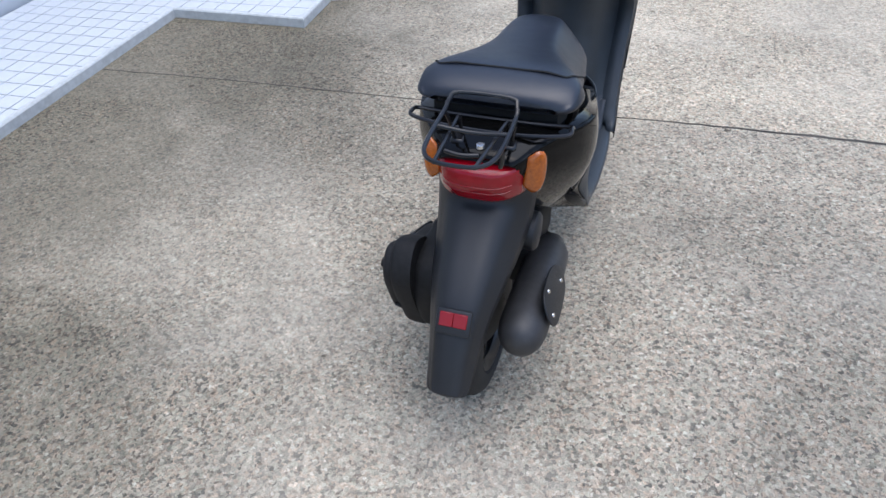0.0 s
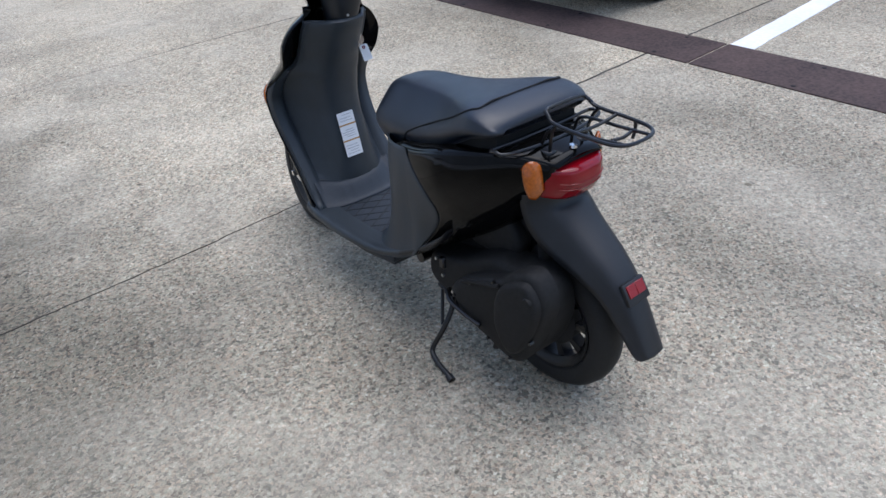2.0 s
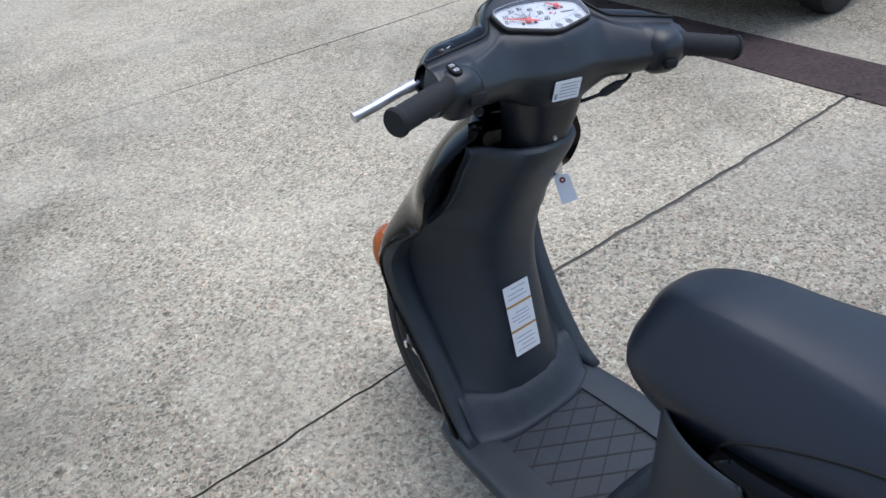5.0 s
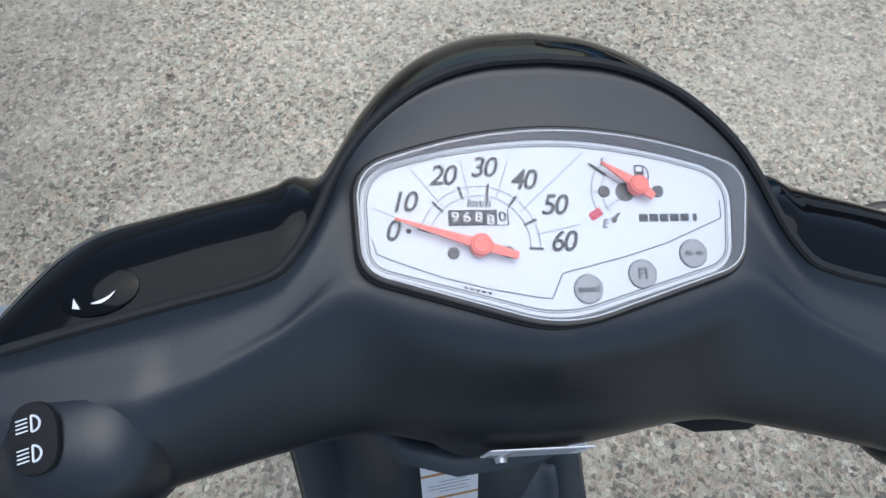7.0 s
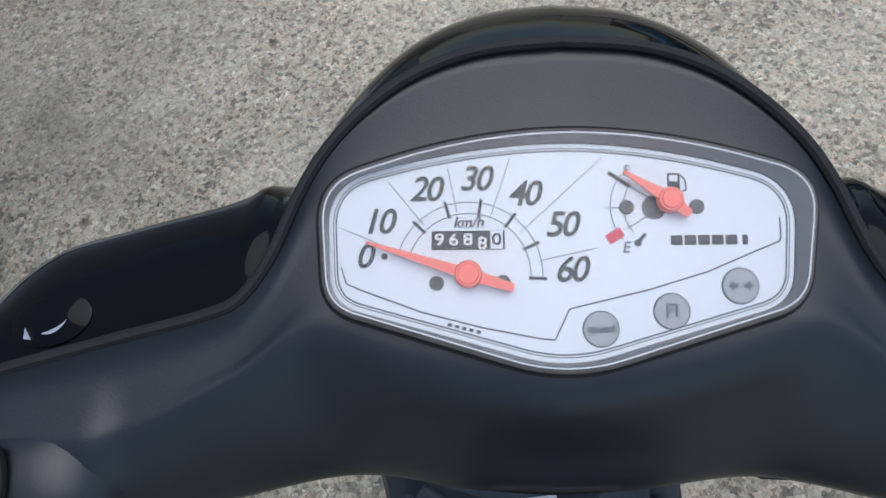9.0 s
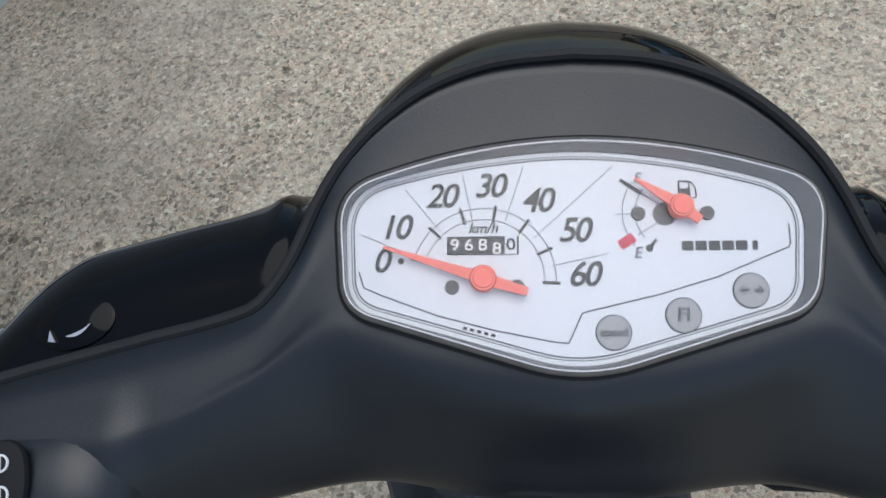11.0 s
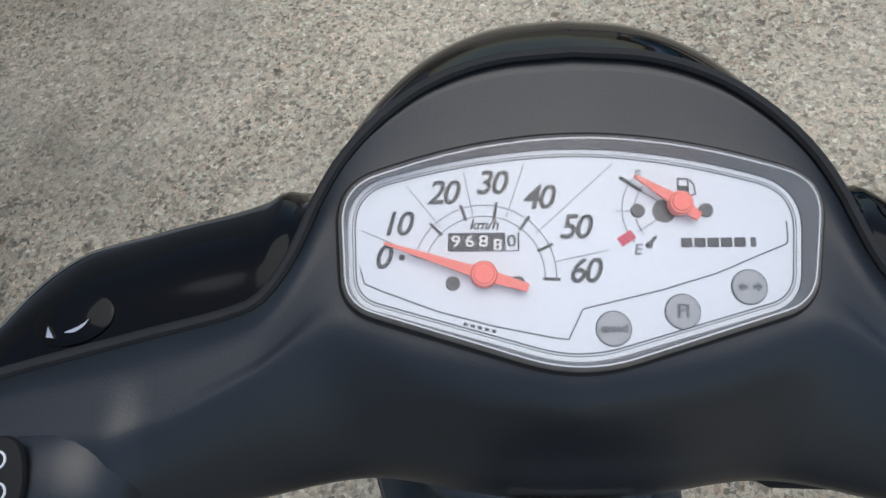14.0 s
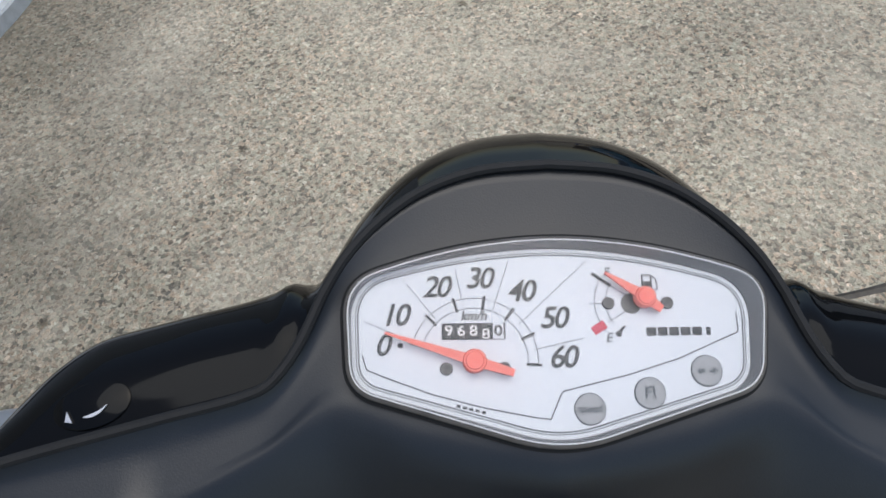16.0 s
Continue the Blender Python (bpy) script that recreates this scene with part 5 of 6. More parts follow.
xs = [-0.206, -0.205, -0.201, -0.196] + [-0.189 + 0.0035 * k for k in range(109)] + [0.196, 0.201, 0.205, 0.206]
rings = [rear_section(x) for x in xs]
for k, sh in ((0, 0.90), (-1, 0.90)):
    c = sum(rings[k], Vector()) / len(rings[k])
    rings[k] = [c + (p - c) * sh for p in rings[k]]
cover = part("handlebar_cover", loft(rings, False, False), M_GREY, scooter, "charcoal plastic handlebar cover", m=STEER, angle=60)
shell(cover, 0.003)
for k in (0, -1):
    bm = bmesh.new()
    bm.faces.new([bm.verts.new(p) for p in rings[k]])
    part("cover_end", bm, M_GREY, cover, m=STEER)
# edge bead where the two covers meet
rim_line = [Vector((x + BAR_X, *dial(curve_at(RIM, abs(x)), curve_at(DROP, abs(x)) + 0.0005))) for x in xs]
part("rim_bead", tube(rim_line, 0.0020, 8), M_RUBBER, cover, "dark seam bead", m=STEER)

# gloss front cowl over the headlamp and the arms
rings = []
for x in xs:
    a = abs(x)
    h = math.sqrt(max(0.0, 1 - (a / 0.099) ** 2))
    s = dial(curve_at(RIM, a), curve_at(DROP, a) - 0.002)
    dome = ((s[0] + 0.034 * h, s[1] - 0.006 - 0.010 * h), (s[0] + 0.066 * h, s[1] - 0.020 - 0.044 * h), (s[0] + 0.098 * h, 0.880 - 0.022 * h), (0.90 + 0.10 * h, 0.862 - 0.085 * h))
    q = max(0.0, (a - 0.165) / 0.041) ** 2
    d = 1 - 0.45 * q
    arm = ((s[0] + 0.021 * d, s[1] + 0.006 - 0.010 * q), (s[0] + 0.044 * d, s[1] - 0.004 - 0.012 * q), (s[0] + 0.051 * d, s[1] - 0.036), (s[0], s[1] - 0.055))
    w = max(0.0, min(1.0, (0.102 - a) / 0.024))
    w = w * w * (3 - 2 * w)
    sec = [tuple(w * p + (1 - w) * r for p, r in zip(m, o)) for m, o in zip(dome, arm)]
    rings.append([Vector((x + BAR_X, p.y, p.z)) for p in spline([(0, *s)] + [(0, *p) for p in sec], 22)])
cowl = part("headlamp_cowl", loft(rings, False, False), M_BLACK, scooter, "gloss black headlamp cowl", m=STEER, angle=70)
shell(cowl, 0.003)
part("headlamp", lathe([(-0.02, 0.0), (0.0, 0.05), (-0.015, 0.056), (-0.03, 0.05)], "Y", 28), M_CHROME, scooter, "clear headlamp", m=STEER @ pose(BAR_X, 1.055, 0.825, 12, 0, 0))
at = min(range(len(xs)), key=lambda k: abs(xs[k] + 0.163))
across, along = (rings[at + 3][3] - rings[at - 3][3]).normalized(), (rings[at][5] - rings[at][1]).normalized()
up = across.cross(along).normalized()
PORT = Matrix((across, up.cross(across), up)).transposed().to_4x4()
PORT.translation = rings[at][3]
# no hole is cut; a black disc gives the opening's shade
part("lever_port", lathe([(0.0006, 0.0), (0.0006, 0.0105), (0.0002, 0.0115), (-0.002, 0.0120)], "Z", 28), M_BLACK, cowl, "black disc drawn for the shade in the lever opening", m=STEER @ PORT @ Matrix.Diagonal((1.2, 0.72, 1, 1)))
part("lever_pivot", prism(smooth_ring([(-0.004, -0.0045), (0.000, -0.0055), (0.004, -0.0044), (0.0072, -0.0018), (0.004, -0.0032), (0.0, -0.0040)], 4), 0.0007, 0.0016, "Z"), M_SILVER, cowl, "bright lever pivot", m=STEER @ PORT @ Matrix.Diagonal((0.8, 0.8, 1, 1)))
part("lever_edge", prism([(-0.0095, -0.0035), (-0.0070, -0.0045), (-0.0084, 0.0)], 0.0007, 0.0014, "Z"), M_SILVER, cowl, m=STEER @ PORT)

# neck below the bars
rings = []
for z, w, yb, yf in ((0.885, 0.088, 0.857, 0.95), (0.865, 0.074, 0.8575, 0.955), (0.84, 0.060, 0.8595, 0.955), (0.81, 0.052, 0.8635, 0.955), (0.78, 0.047, 0.872, 0.958), (0.75, 0.044, 0.884, 0.962), (0.72, 0.042, 0.905, 0.965)):
    c, d = (yb + yf) / 2, (yf - yb) / 2
    ring = []
    for k in range(32):
        a = 2 * math.pi * k / 32
        cx, sy = math.cos(a), math.sin(a)
        ring.append(Vector((BAR_X + w * math.copysign(abs(cx) ** 0.75, cx), c + d * math.copysign(abs(sy) ** 0.75, sy), z)))
    rings.append(ring)
neck = part("steering_neck", loft(rings), M_GREY, scooter, "charcoal plastic steering neck", m=STEER, angle=60)
part("neck_screw", lathe([(0.0, 0.0), (-0.0006, 0.0032), (0.003, 0.004)], "Y", 14), M_SILVER, neck, "small bright screw", m=STEER @ pose(0.0, 0.8665, 0.7875))
rows = [(z, 0.22, 0.92 - 0.06 * (k % 2), 0.0011) for k, z in enumerate((0.18, 0.34, 0.5, 0.66, 0.82))] + [(0.75, 0.05, 0.16, 0.008)]
label_sheet("caution_label", scooter, STEER @ pose(0.001, 0.8515, 0.8640, 10, 0, 0), 0.045, 0.030, rows)

# grips, levers, switches
for s, nm in ((-1, "left"), (1, "right")):
    a = Vector((BAR_X + s * 0.190, 0.846, 0.900))
    b = Vector((BAR_X + s * 0.283, 0.811, 0.888))
    d = (b - a).normalized()
    pts = [a - d * 0.02, a, a + d * 0.012] + [a + d * (0.012 + (b - a).length * 0.82 * k / 12) for k in range(1, 13)] + [b - d * 0.006, b - d * 0.003, b]
    rad = [0.013, 0.0185, 0.0165] + [0.0162 + (0.0004 if k % 2 else 0.0) for k in range(12)] + [0.0185, 0.0185, 0.0165]
    part("grip", tube(pts, rad, 22), M_RUBBER, scooter, "ribbed black rubber grip", m=STEER, angle=50)
    root = Vector((BAR_X + s * 0.186, 0.905, 0.897))
    tip = Vector((BAR_X + s * 0.293, 0.904, 0.866))
    lev = spline([root, root.lerp(tip, 0.35) + Vector((0, 0.005, -0.001)), root.lerp(tip, 0.7) + Vector((0, 0.002, -0.001)), tip], 22)
    part("brake_lever", tube(lev, [0.0075] * 6 + [0.0065] * 14 + [0.0072, 0.0078], 12), M_SILVER, scooter, "bare alloy brake lever", m=STEER)
    part("lever_perch", box(BAR_X + s * 0.186 - 0.014, BAR_X + s * 0.186 + 0.014, 0.865, 0.912, 0.888, 0.908, 0.005, 2), M_DARK, scooter, "black lever perch", m=STEER)
    bm = box(-0.032, 0.032, -0.027, 0.030, -0.035, 0.031, 0.026, 6)
    bm.transform(Matrix.Translation((BAR_X + s * 0.172, 0.853, 0.892)) @ Matrix.Rotation(radians(17), 4, "X") @ Matrix.Rotation(radians(-s * 6), 4, "Z"))
    block = part("switch_block", bm, M_GREY, scooter, "charcoal switch housing", m=STEER)
    if s < 0:
        plane = Matrix.Translation((-0.1805, 0.8485, 0.9225)) @ Matrix.Rotation(radians(17), 4, "X") @ Matrix.Rotation(radians(8), 4, "Z")
        part("beam_switch", prism(rounded([(-0.0080, -0.0120), (0.0080, -0.0120), (0.0080, 0.0120), (-0.0080, 0.0120)], 0.012, 7), 0, 0.004, "Z", 0.0018, 2), M_DARK, block, "black rocker switch", m=STEER @ plane)
        for vy in (-0.0048, 0.0048):
            icon = tube([Vector((0.0026 * math.cos(t), vy + 0.0026 * math.sin(t), 0.0043)) for t in (radians(-90 + 180 * k / 8) for k in range(9))], 0.0004, 5)
            icon = join(icon, tube([(0, vy - 0.0026, 0.0043), (0, vy + 0.0026, 0.0043)], 0.0004, 5))
            for k in range(4):
                icon = join(icon, tube([(-0.0012, vy - 0.002 + 0.0013 * k, 0.0043), (-0.0048, vy - 0.0026 + 0.0013 * k, 0.0043)], 0.0003, 4))
            part("switch_icon", icon, M_PAPER, block, "white lamp symbol", m=STEER @ plane)
        part("turn_switch", box(-0.012, 0.012, -0.008, 0.008, 0, 0.006, 0.002, 2), M_DARK, block, m=STEER @ Matrix.Translation((BAR_X - 0.160, 0.828, 0.889)) @ Matrix.Rotation(radians(80), 4, "X"))
        part("horn_button", lathe([(0.0, 0.0), (0.004, 0.005), (0.0, 0.007)], "Y", 16), M_DARK, block, m=STEER @ pose(BAR_X - 0.158, 0.827, 0.872, 0, 0, 180))
    else:
        part("start_button", box(BAR_X + 0.156, BAR_X + 0.178, 0.8225, 0.830, 0.872, 0.886, 0.003, 2), M_DARK, block, m=STEER)
part("brake_cable", tube([(0.135, 0.872, 0.862), (0.128, 0.868, 0.853), (0.10, 0.868, 0.842), (0.06, 0.878, 0.83), (0.04, 0.90, 0.82)], 0.0028, 8, 24), M_RUBBER, scooter, "thin black cable", m=STEER)
part("cable_boot", tube([(0.118, 0.868, 0.850), (0.11, 0.868, 0.847), (0.088, 0.8705, 0.838), (0.080, 0.872, 0.835)], [0.003, 0.0065, 0.0065, 0.003], 12), M_RUBBER, scooter, "black cable boot", m=STEER)

# ---- speedometer ----
LENS = rounded([(0.0, -0.0345), (0.0712, -0.0120), (0.0768, 0.0282), (0.038, 0.0400), (0.0, 0.0443), (-0.038, 0.0400), (-0.0768, 0.0277), (-0.0740, -0.0123)], [0.018, 0.010, 0.014, 0.03, 0.03, 0.03, 0.014, 0.010], 8)
FACE = rounded([(0.0, -0.0290), (0.0662, -0.0095), (0.0690, 0.0250), (0.034, 0.0347), (-0.001, 0.0387), (-0.038, 0.0350), (-0.0724, 0.0262), (-0.0708, -0.0092)], [0.014, 0.008, 0.013, 0.03, 0.03, 0.03, 0.013, 0.008], 8)


def inset(pts, d):
    """A closed outline moved inwards by d."""
    out = []
    n = len(pts)
    for i, p in enumerate(pts):
        t = (pts[(i + 1) % n] - pts[i - 1]).normalized()
        out.append(Vector((p.x - t.y * d, p.y + t.x * d)))
    return out


FACE = inset(FACE, -0.0015)


def level(pts, z):
    return [Vector((p.x, p.y, z)) for p in pts]


def sheet(pts, z):
    bm = bmesh.new()
    bm.faces.new([bm.verts.new((x, y, z)) for x, y in pts])
    return bm


meter = part("speedometer", prism([(p.x, p.y) for p in FACE], -0.012, 0.0, "Z"), M_FACE, scooter, "white speedometer dial with coral needles", m=DM, smooth=False)
part("rim_gap", loft([level(inset(LENS, -0.0012), -0.004), level(inset(LENS, -0.0012), 0.0016), level(LENS, 0.0018), level(LENS, -0.004)], True, False), M_DARK, meter, m=DM)
part("dial_rim", loft([level(LENS, -0.004), level(LENS, 0.0036), level(inset(LENS, 0.0005), 0.0046), level(inset(LENS, 0.0016), 0.0050)], True, False), M_RIMEDGE, meter, "worn clear plastic rim", m=DM, angle=50)
part("rim_slope", loft([level(inset(LENS, 0.0016), 0.0050), level(inset(LENS, 0.0022), 0.0046), level(FACE, 0.0006)], True, False), M_BEZEL, meter, "smoky grey rim slope", m=DM, angle=50)
# the rim's highlight, drawn as a thin white line
part("rim_glint", tube(level(inset(LENS, 0.0018), 0.0050), 0.00022, 6, closed=True), M_PAPER, meter, "white line painted for the rim's glint", m=DM)
glass = part("dial_cover", sheet([(p.x, p.y) for p in inset(LENS, 0.0014)], 0.0056), M_COVER, meter, "clear dial cover", m=DM, smooth=False)
glass.visible_shadow = False
if (DM.to_3x3() @ Vector((0, 0, 1))).dot(glass.data.polygons[0].normal) < 0:
    glass.data.flip_normals()


def ink(name, pts, width, mtl=M_DIALLINE, z=0.00015, label="", closed=False):
    """A printed line on the dial."""
    p = [Vector((q[0], q[1], 0)) for q in pts]
    bm = bmesh.new()
    n = len(p)
    for i in range(n if closed else n - 1):
        a, b = p[i], p[(i + 1) % n]
        d = (b - a).normalized() * 0.00005
        s = Vector((-(b - a).y, (b - a).x, 0)).normalized() * width / 2
        bm.faces.new([bm.verts.new(q + Vector((0, 0, z))) for q in (a - d - s, b + d - s, b + d + s, a - d + s)])
    return part(name, bm, mtl, meter, label, m=DM, smooth=False)


def disc(name, x, y, r, mtl, z=0.0002, label="", n=28, h=0.0):
    bm = bmesh.new()
    low = [bm.verts.new((x + r * math.cos(a), y + r * math.sin(a), z)) for a in (2 * math.pi * k / n for k in range(n))]
    if h:
        top = [bm.verts.new((x + (r - h * 0.3) * math.cos(a), y + (r - h * 0.3) * math.sin(a), z + h)) for a in (2 * math.pi * k / n for k in range(n))]
        for k in range(n):
            bm.faces.new((low[k], low[(k + 1) % n], top[(k + 1) % n], top[k]))
        bm.faces.new(top)
    else:
        bm.faces.new(low)
    return part(name, bm, mtl, meter, label, m=DM)


def lettering(name, body, x, y, size, mtl, shear=0.0, bold=0.0, z=0.0003, spacing=1.0, stretch=1.0, label=""):
    bm = text_bm(body, size, shear, bold, 0.0002, spacing)
    part(name, bm, mtl, meter, label, m=DM @ Matrix.Translation((x, y, z)) @ Matrix.Diagonal((1, stretch, 1, 1)), smooth=False)


OX = 0.0099  # dial prints are laid out from the scooter's middle line
HUB = (-0.0396 + OX, -0.0017)
for d, wline in ((0.0016, 0.0003), (0.0024, 0.0005)):
    ink("border_line", [(p.x, p.y) for p in inset(FACE, d)], wline, closed=True)
rs, ri = 0.0228, 0.0192
for r in (rs, ri):
    ink("scale_arc", [(HUB[0] + r * math.cos(a), HUB[1] + r * math.sin(a)) for a in (radians(-4 + 168 * k / 40) for k in range(41))], 0.0003)
angles = [163 - 27.7 * k for k in range(7)]
for k, a in enumerate(angles):
    c, s = math.cos(radians(a)), math.sin(radians(a))
    ink("scale_tick", [(HUB[0] + (rs + 0.0012) * c, HUB[1] + (rs + 0.0012) * s), (HUB[0] + (ri - 0.0006) * c, HUB[1] + (ri - 0.0006) * s)], 0.0010, M_DIALINK)
for p, q in (((-0.0689, 0.0131), (-0.0520, 0.0060)), ((-0.0546, 0.0278), (-0.0433, 0.0139)), ((-0.0360, 0.0320), (-0.0331, 0.0180)), ((-0.0166, 0.0346), (-0.0225, 0.0170)), ((0.0119, 0.0345), (-0.0134, 0.0115)), ((0.0095, 0.0062), (-0.0082, 0.0024))):
    ink("sector_line", [p, q], 0.00025)
for body, x, y in (("0", -0.0720, 0.0042), ("10", -0.0677, 0.0149), ("20", -0.0528, 0.0250), ("30", -0.0373, 0.0281), ("40", -0.0223, 0.0232), ("50", -0.0109, 0.0134), ("60", -0.0083, -0.0006)):
    lettering("numeral", body, x + OX, y, 0.0108, M_DIALINK, 0.26, 0.00014, spacing=0.86, stretch=1.02, label="dark italic numeral")
lettering("unit", "km/h", -0.0395 + OX, 0.0146, 0.0046, M_DIALINK, 0.28, 0.00008, label="speed unit")
disc("zero_dot", -0.0656 + OX, 0.0043, 0.0010, M_DIALINK)
odo = part("odometer", box(-0.0113, 0.0113, -0.0029, 0.0029, 0.0001, 0.0007, 0.0002, 1), M_DIALINK, meter, "black odometer window with white digits", m=DM @ Matrix.Translation((-0.0396 + OX, 0.0091, 0)))
for k, body in enumerate("96880"):
    bm = text_bm(body, 0.0058, 0, 0.00008, 0.0002)
    if k == 4:
        part("tenths_drum", box(-0.0019, 0.0019, -0.0028, 0.0028, 0.0004, 0.00085), M_FACE, meter, m=DM @ Matrix.Translation((-0.0396 + OX - 0.0088 + 0.0044 * k, 0.0091, 0)), smooth=False)
    dy = -0.0012 if k == 3 else 0.0
    part("digit", bm, M_DIALINK if k == 4 else M_PAPER, meter, m=DM @ Matrix.Translation((-0.0396 + OX - 0.0088 + 0.0044 * k, 0.0091 + dy, 0.0010)) @ Matrix.Diagonal((1.1, 0.9, 1, 1)), smooth=False)
ink("divider", [(-0.0790 + OX, 0.001), (-0.0774 + OX, -0.0041), (-0.0715 + OX, -0.0066), (-0.0540 + OX, -0.0130), (-0.0360 + OX, -0.0177), (-0.0181 + OX, -0.0212), (-0.0135 + OX, -0.0217), (-0.0091 + OX, -0.0125), (-0.0081 + OX, -0.0121), (0.0153 + OX, -0.0066), (0.0329 + OX, -0.0013), (0.0464 + OX, 0.0044), (0.0545 + OX, 0.0077), (0.0552 + OX, 0.0090), (0.0551 + OX, 0.015)], 0.0005, M_DIALLINE)


def needle(name, hub, tip, tail, r, label):
    h, t, q = (Vector((*p, 0)) for p in (hub, tip, tail))
    bm = bmesh.new()
    d = (t - h).normalized()
    n = Vector((-d.y, d.x, 0))
    d2 = (q - h).normalized()
    n2 = Vector((-d2.y, d2.x, 0))
    prof = [t - n * 0.0004, h + d * r - n * 0.0017, h + d2 * r * 0.8 + n2 * 0.0018, q + n2 * 0.0013, q - n2 * 0.0013, h + d2 * r * 0.8 - n2 * 0.0018, h + d * r + n * 0.0017, t + n * 0.0004]
    bm = prism([(p.x, p.y) for p in prof], 0.0030, 0.0042, "Z")
    bm = join(bm, needle_cap(hub, r))
    return part(name, bm, M_NEEDLE, meter, label, m=DM)


def needle_cap(hub, r):
    bm = lathe([(0.0012, 0.0), (0.0012, r), (0.0044, r), (0.0050, r * 0.9), (0.0050, r * 0.78), (0.0055, r * 0.7), (0.0055, 0.0)], "Z", 28)
    bm.transform(Matrix.Translation((hub[0], hub[1], 0)))
    return bm


needle("speed_needle", HUB, (-0.0709 + OX, 0.0084), (-0.0259 + OX, -0.0060), 0.0042, "coral red speed needle")
FUEL = (0.0218 + OX, 0.0204)
needle("fuel_needle", FUEL, (0.0079 + OX, 0.0293), (0.0274 + OX, 0.0158), 0.0038, "coral red fuel needle")
for x, y in ((-0.0494, -0.0041), (-0.029, -0.0040), (0.0092, 0.0188), (0.0305, 0.0187)):
    sc = disc("dial_screw", x + OX, y, 0.0023, M_SCREW, 0.0002, "dark grey dial screw", h=0.0009)
    ink("screw_slot", [(x + OX - 0.0013, y - 0.0006), (x + OX + 0.0013, y + 0.0006)], 0.0005, M_DIALINK, 0.0012)
    ink("screw_slot", [(x + OX + 0.0006, y - 0.0013), (x + OX - 0.0006, y + 0.0013)], 0.0005, M_DIALINK, 0.0012)
# shadow of the fuel needle's cap, painted on the dial as a disc
disc("gauge_shadow", 0.0175 + OX, 0.0186, 0.0037, M_SCREW, 0.00015)
for r in (0.0165, 0.0125):
    ink("fuel_arc", [(FUEL[0] - 0.001 + r * math.cos(a), FUEL[1] - 0.0015 + r * math.sin(a)) for a in (radians(142 + 76 * k / 20) for k in range(21))], 0.0003)
ink("full_mark", [(0.0040 + OX, 0.0298), (0.0105 + OX, 0.0252)], 0.0012, M_DIALINK)
ink("fuel_line", [(0.0105 + OX, 0.0252), (0.018 + OX, 0.0205)], 0.0003)
ink("fuel_line", [(0.0025 + OX, 0.0187), (0.0072 + OX, 0.0187)], 0.0003)
ink("fuel_line", [(0.0090 + OX, 0.0120), (0.018 + OX, 0.0175)], 0.0003)
bm = prism(rounded([(-0.0026, -0.0016), (0.0026, -0.0016), (0.0026, 0.0016), (-0.0026, 0.0016)], 0.0003, 2), 0.0001, 0.0002, "Z")
part("empty_mark", bm, M_DIALRED, meter, "red empty mark", m=DM @ Matrix.Translation((0.0054 + OX, 0.0100, 0)) @ Matrix.Rotation(radians(32), 4, "Z"), smooth=False)
lettering("full_letter", "F", 0.0092 + OX, 0.0302, 0.0048, M_DIALLINE, 0.2)
lettering("empty_letter", "E", 0.0086 + OX, 0.0062, 0.0050, M_DIALLINE, 0.2)
ink("pump_symbol", [(0.0222 + OX, 0.0230), (0.0222 + OX, 0.0290), (0.0254 + OX, 0.0290), (0.0254 + OX, 0.0230)], 0.0006, M_DIALINK)
ink("pump_symbol", [(0.0222 + OX, 0.0252), (0.0254 + OX, 0.0252)], 0.0030, M_DIALINK)
ink("pump_symbol", [(0.0258 + OX, 0.0288), (0.0273 + OX, 0.0270), (0.0275 + OX, 0.0240), (0.0262 + OX, 0.0235)], 0.0005, M_DIALINK)
ink("key_symbol", [(0.0125 + OX, 0.0080), (0.0146 + OX, 0.0105)], 0.0010, M_DIALINK)
disc("key_symbol", 0.0123 + OX, 0.0077, 0.0011, M_DIALINK)
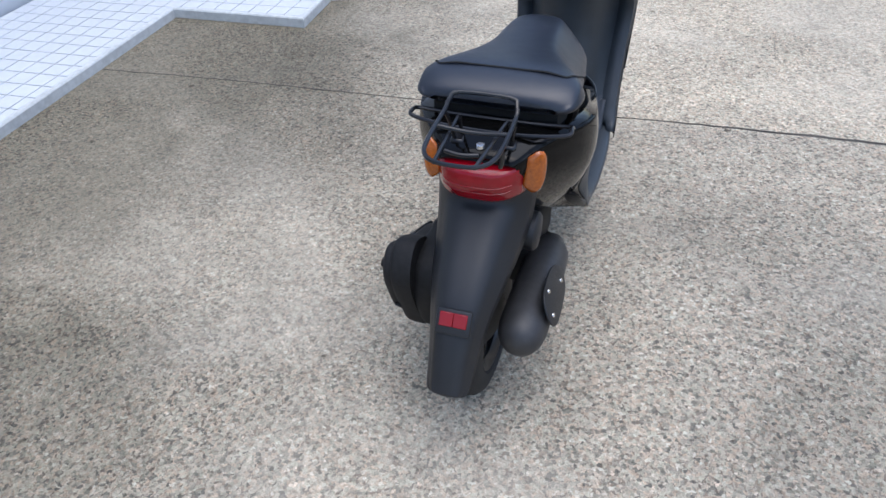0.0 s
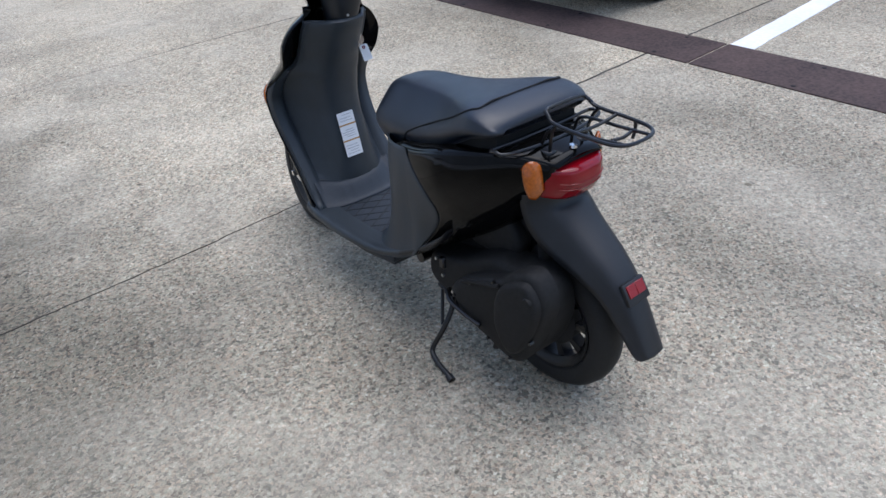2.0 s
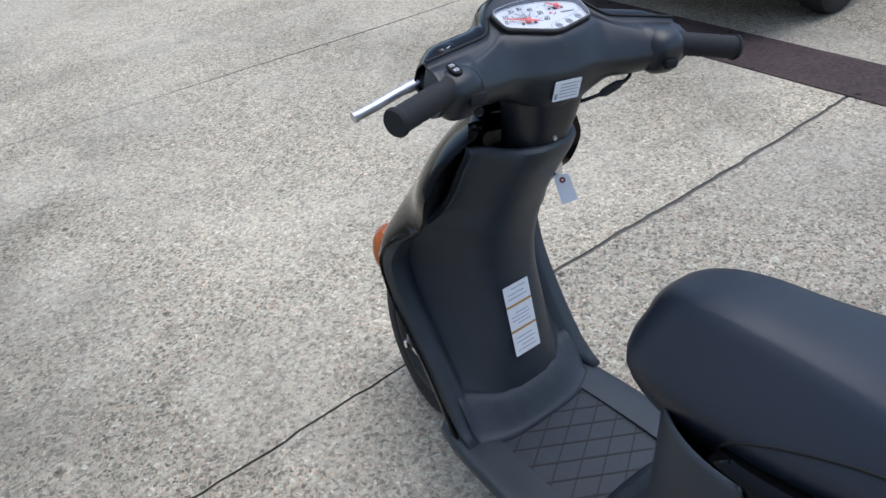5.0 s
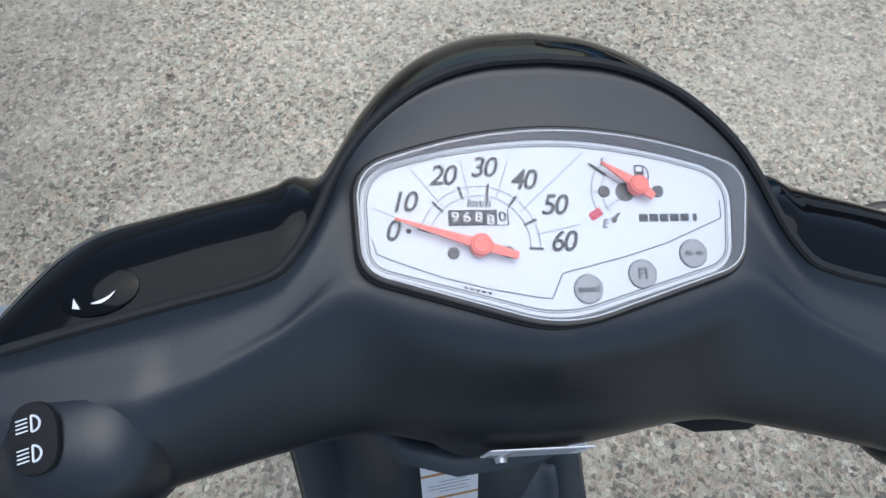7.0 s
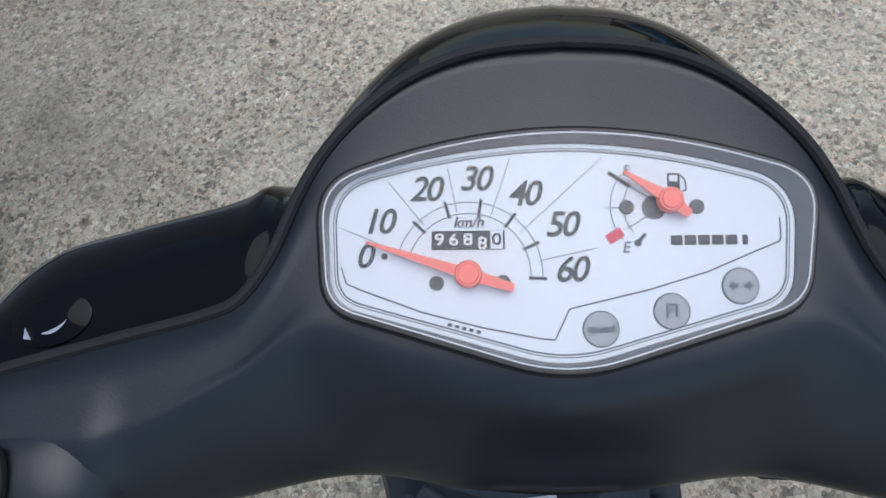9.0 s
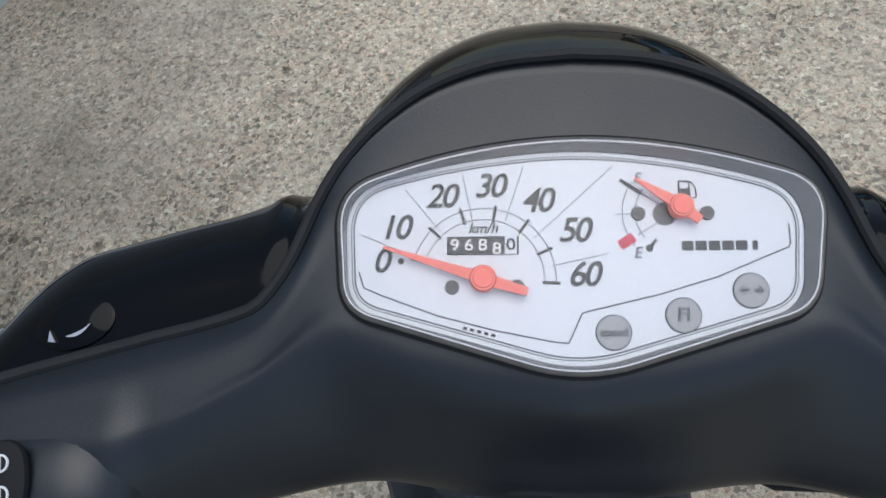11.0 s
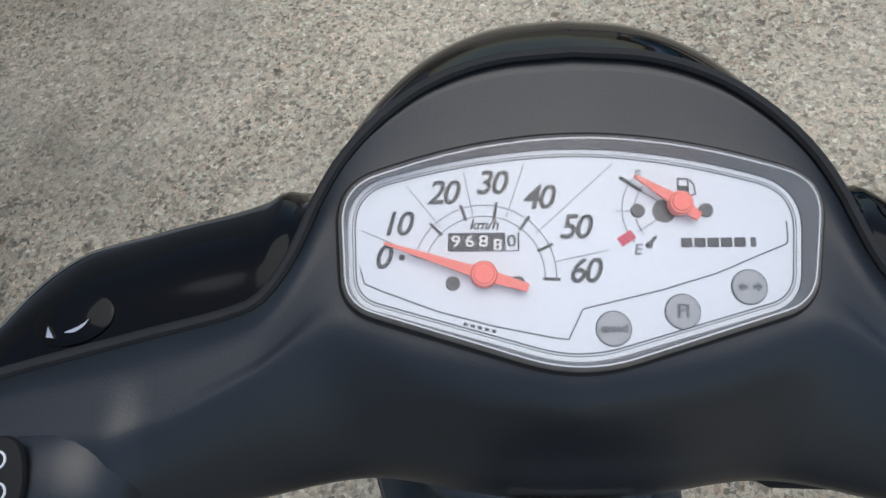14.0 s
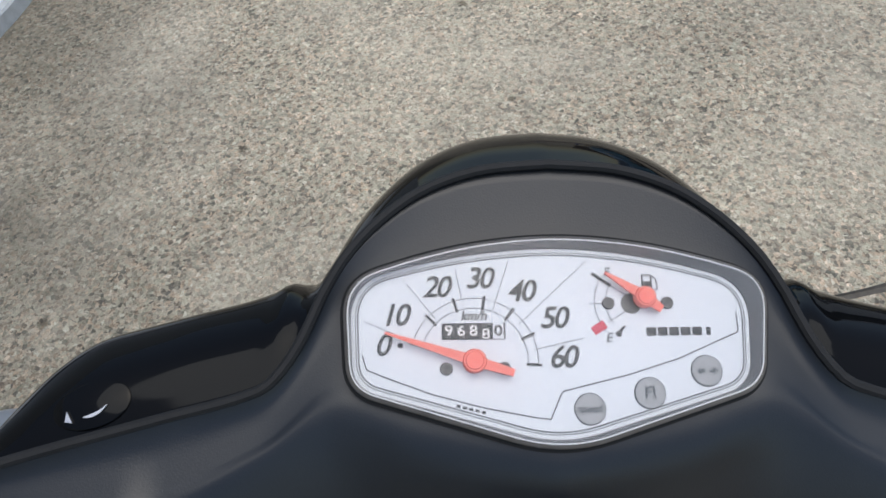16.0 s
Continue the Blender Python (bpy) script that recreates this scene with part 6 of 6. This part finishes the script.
# maker's mark as plain blocks
for k in range(6):
    bm = prism(rounded([(-0.00175, -0.0015), (0.00175, -0.0015), (0.00175, 0.0015), (-0.00175, 0.0015)], 0.0005, 3), 0.0001, 0.0002, "Z")
    w = 0.45 if k == 5 else 1.0
    part("maker_mark", bm, M_DIALINK, meter, "dark maker's mark block", m=DM @ Matrix.Translation((0.0240 + OX + 0.0041 * k, 0.0084, 0)) @ Matrix.Diagonal((w, 1, 1, 1)), smooth=False)
for x, y, body, sz in ((0.0003, -0.0184, "speed", 0.0036), (0.0216, -0.0132, "FI", 0.0058), (0.0423, -0.0057, "", 0)):
    disc("indicator_ring", x + OX, y, 0.0056, M_DIALLINE, 0.0002, h=0.0003)
    disc("indicator_lamp", x + OX, y, 0.0052, M_LAMPGREY, 0.0004, "unlit grey indicator lamp", h=0.0003)
    if body:
        lettering("indicator_text", body, x + OX, y, sz, M_DIALLINE, 0, 0.00015, 0.0009)
    else:
        for s in (-1, 1):
            bm = prism([(0.0008, -0.0007), (0.0022, -0.0007), (0.0022, -0.0016), (0.0040, 0.0), (0.0022, 0.0016), (0.0022, 0.0007), (0.0008, 0.0007)], 0.0008, 0.0009, "Z")
            part("indicator_arrow", bm, M_DIALLINE, meter, m=DM @ Matrix.Translation((x + OX, y, 0)) @ Matrix.Diagonal((s, 1, 1, 1)), smooth=False)
for k in range(5):
    ink("part_code", [(-0.046 + 0.0022 * k + OX, -0.0168 - 0.00055 * k), (-0.0448 + 0.0022 * k + OX, -0.0171 - 0.00055 * k)], 0.0010, M_DIALINK)

# ---- porch tiles ----
TILE = 0.098
rng = random.Random(5)
cells = []
for i in range(-21, 22):
    for j in range(-50, 36):
        x0, y0 = -1.372 + TILE * i, 1.957 + TILE * j
        cells.append((x0, y0))
cells.sort(key=lambda c: abs(c[1] - 2.4) + 0.8 * abs(c[0] + 1.4))
whole = bpy.data.meshes.new("tile")
wb = box(0, TILE - 0.006, 0, TILE - 0.006, 0, 0.003, 0.0009, 1)
wb.to_mesh(whole)
wb.free()
whole.materials.append(M_TILE)
rest = bmesh.new()
count = 0
for x0, y0 in cells:
    poly = clip(INNER, x0, x0 + TILE - 0.006, y0, y0 + TILE - 0.006)
    if len(poly) < 3 or abs(area(poly)) < 0.0004:
        continue
    if x0 < -1.80 and y0 > 2.52 and y0 < 4.5 and x0 > -2.9:
        continue
    full = abs(abs(area(poly)) - (TILE - 0.006) ** 2) < 1e-6
    if count < 290:
        if full:
            ob = new("tile", whole)
            ob.location = (x0, y0, PORCH_Z)
        else:
            ob = new("tile", finish(prism(poly, 0, 0.003, "Z"), "tile", M_TILE, False))
            ob.location = (0, 0, PORCH_Z)
        ob.parent = porch
        count += 1
    else:
        base_v = [rest.verts.new((x, y, PORCH_Z)) for x, y in poly]
        top_v = [rest.verts.new((x, y, PORCH_Z + 0.003)) for x, y in poly]
        rest.faces.new(top_v)
        for k in range(len(poly)):
            rest.faces.new((base_v[k - 1], base_v[k], top_v[k], top_v[k - 1]))
tagged(part("far_tiles", rest, M_TILE, porch, "further white tiles", smooth=False), kind="stuff")
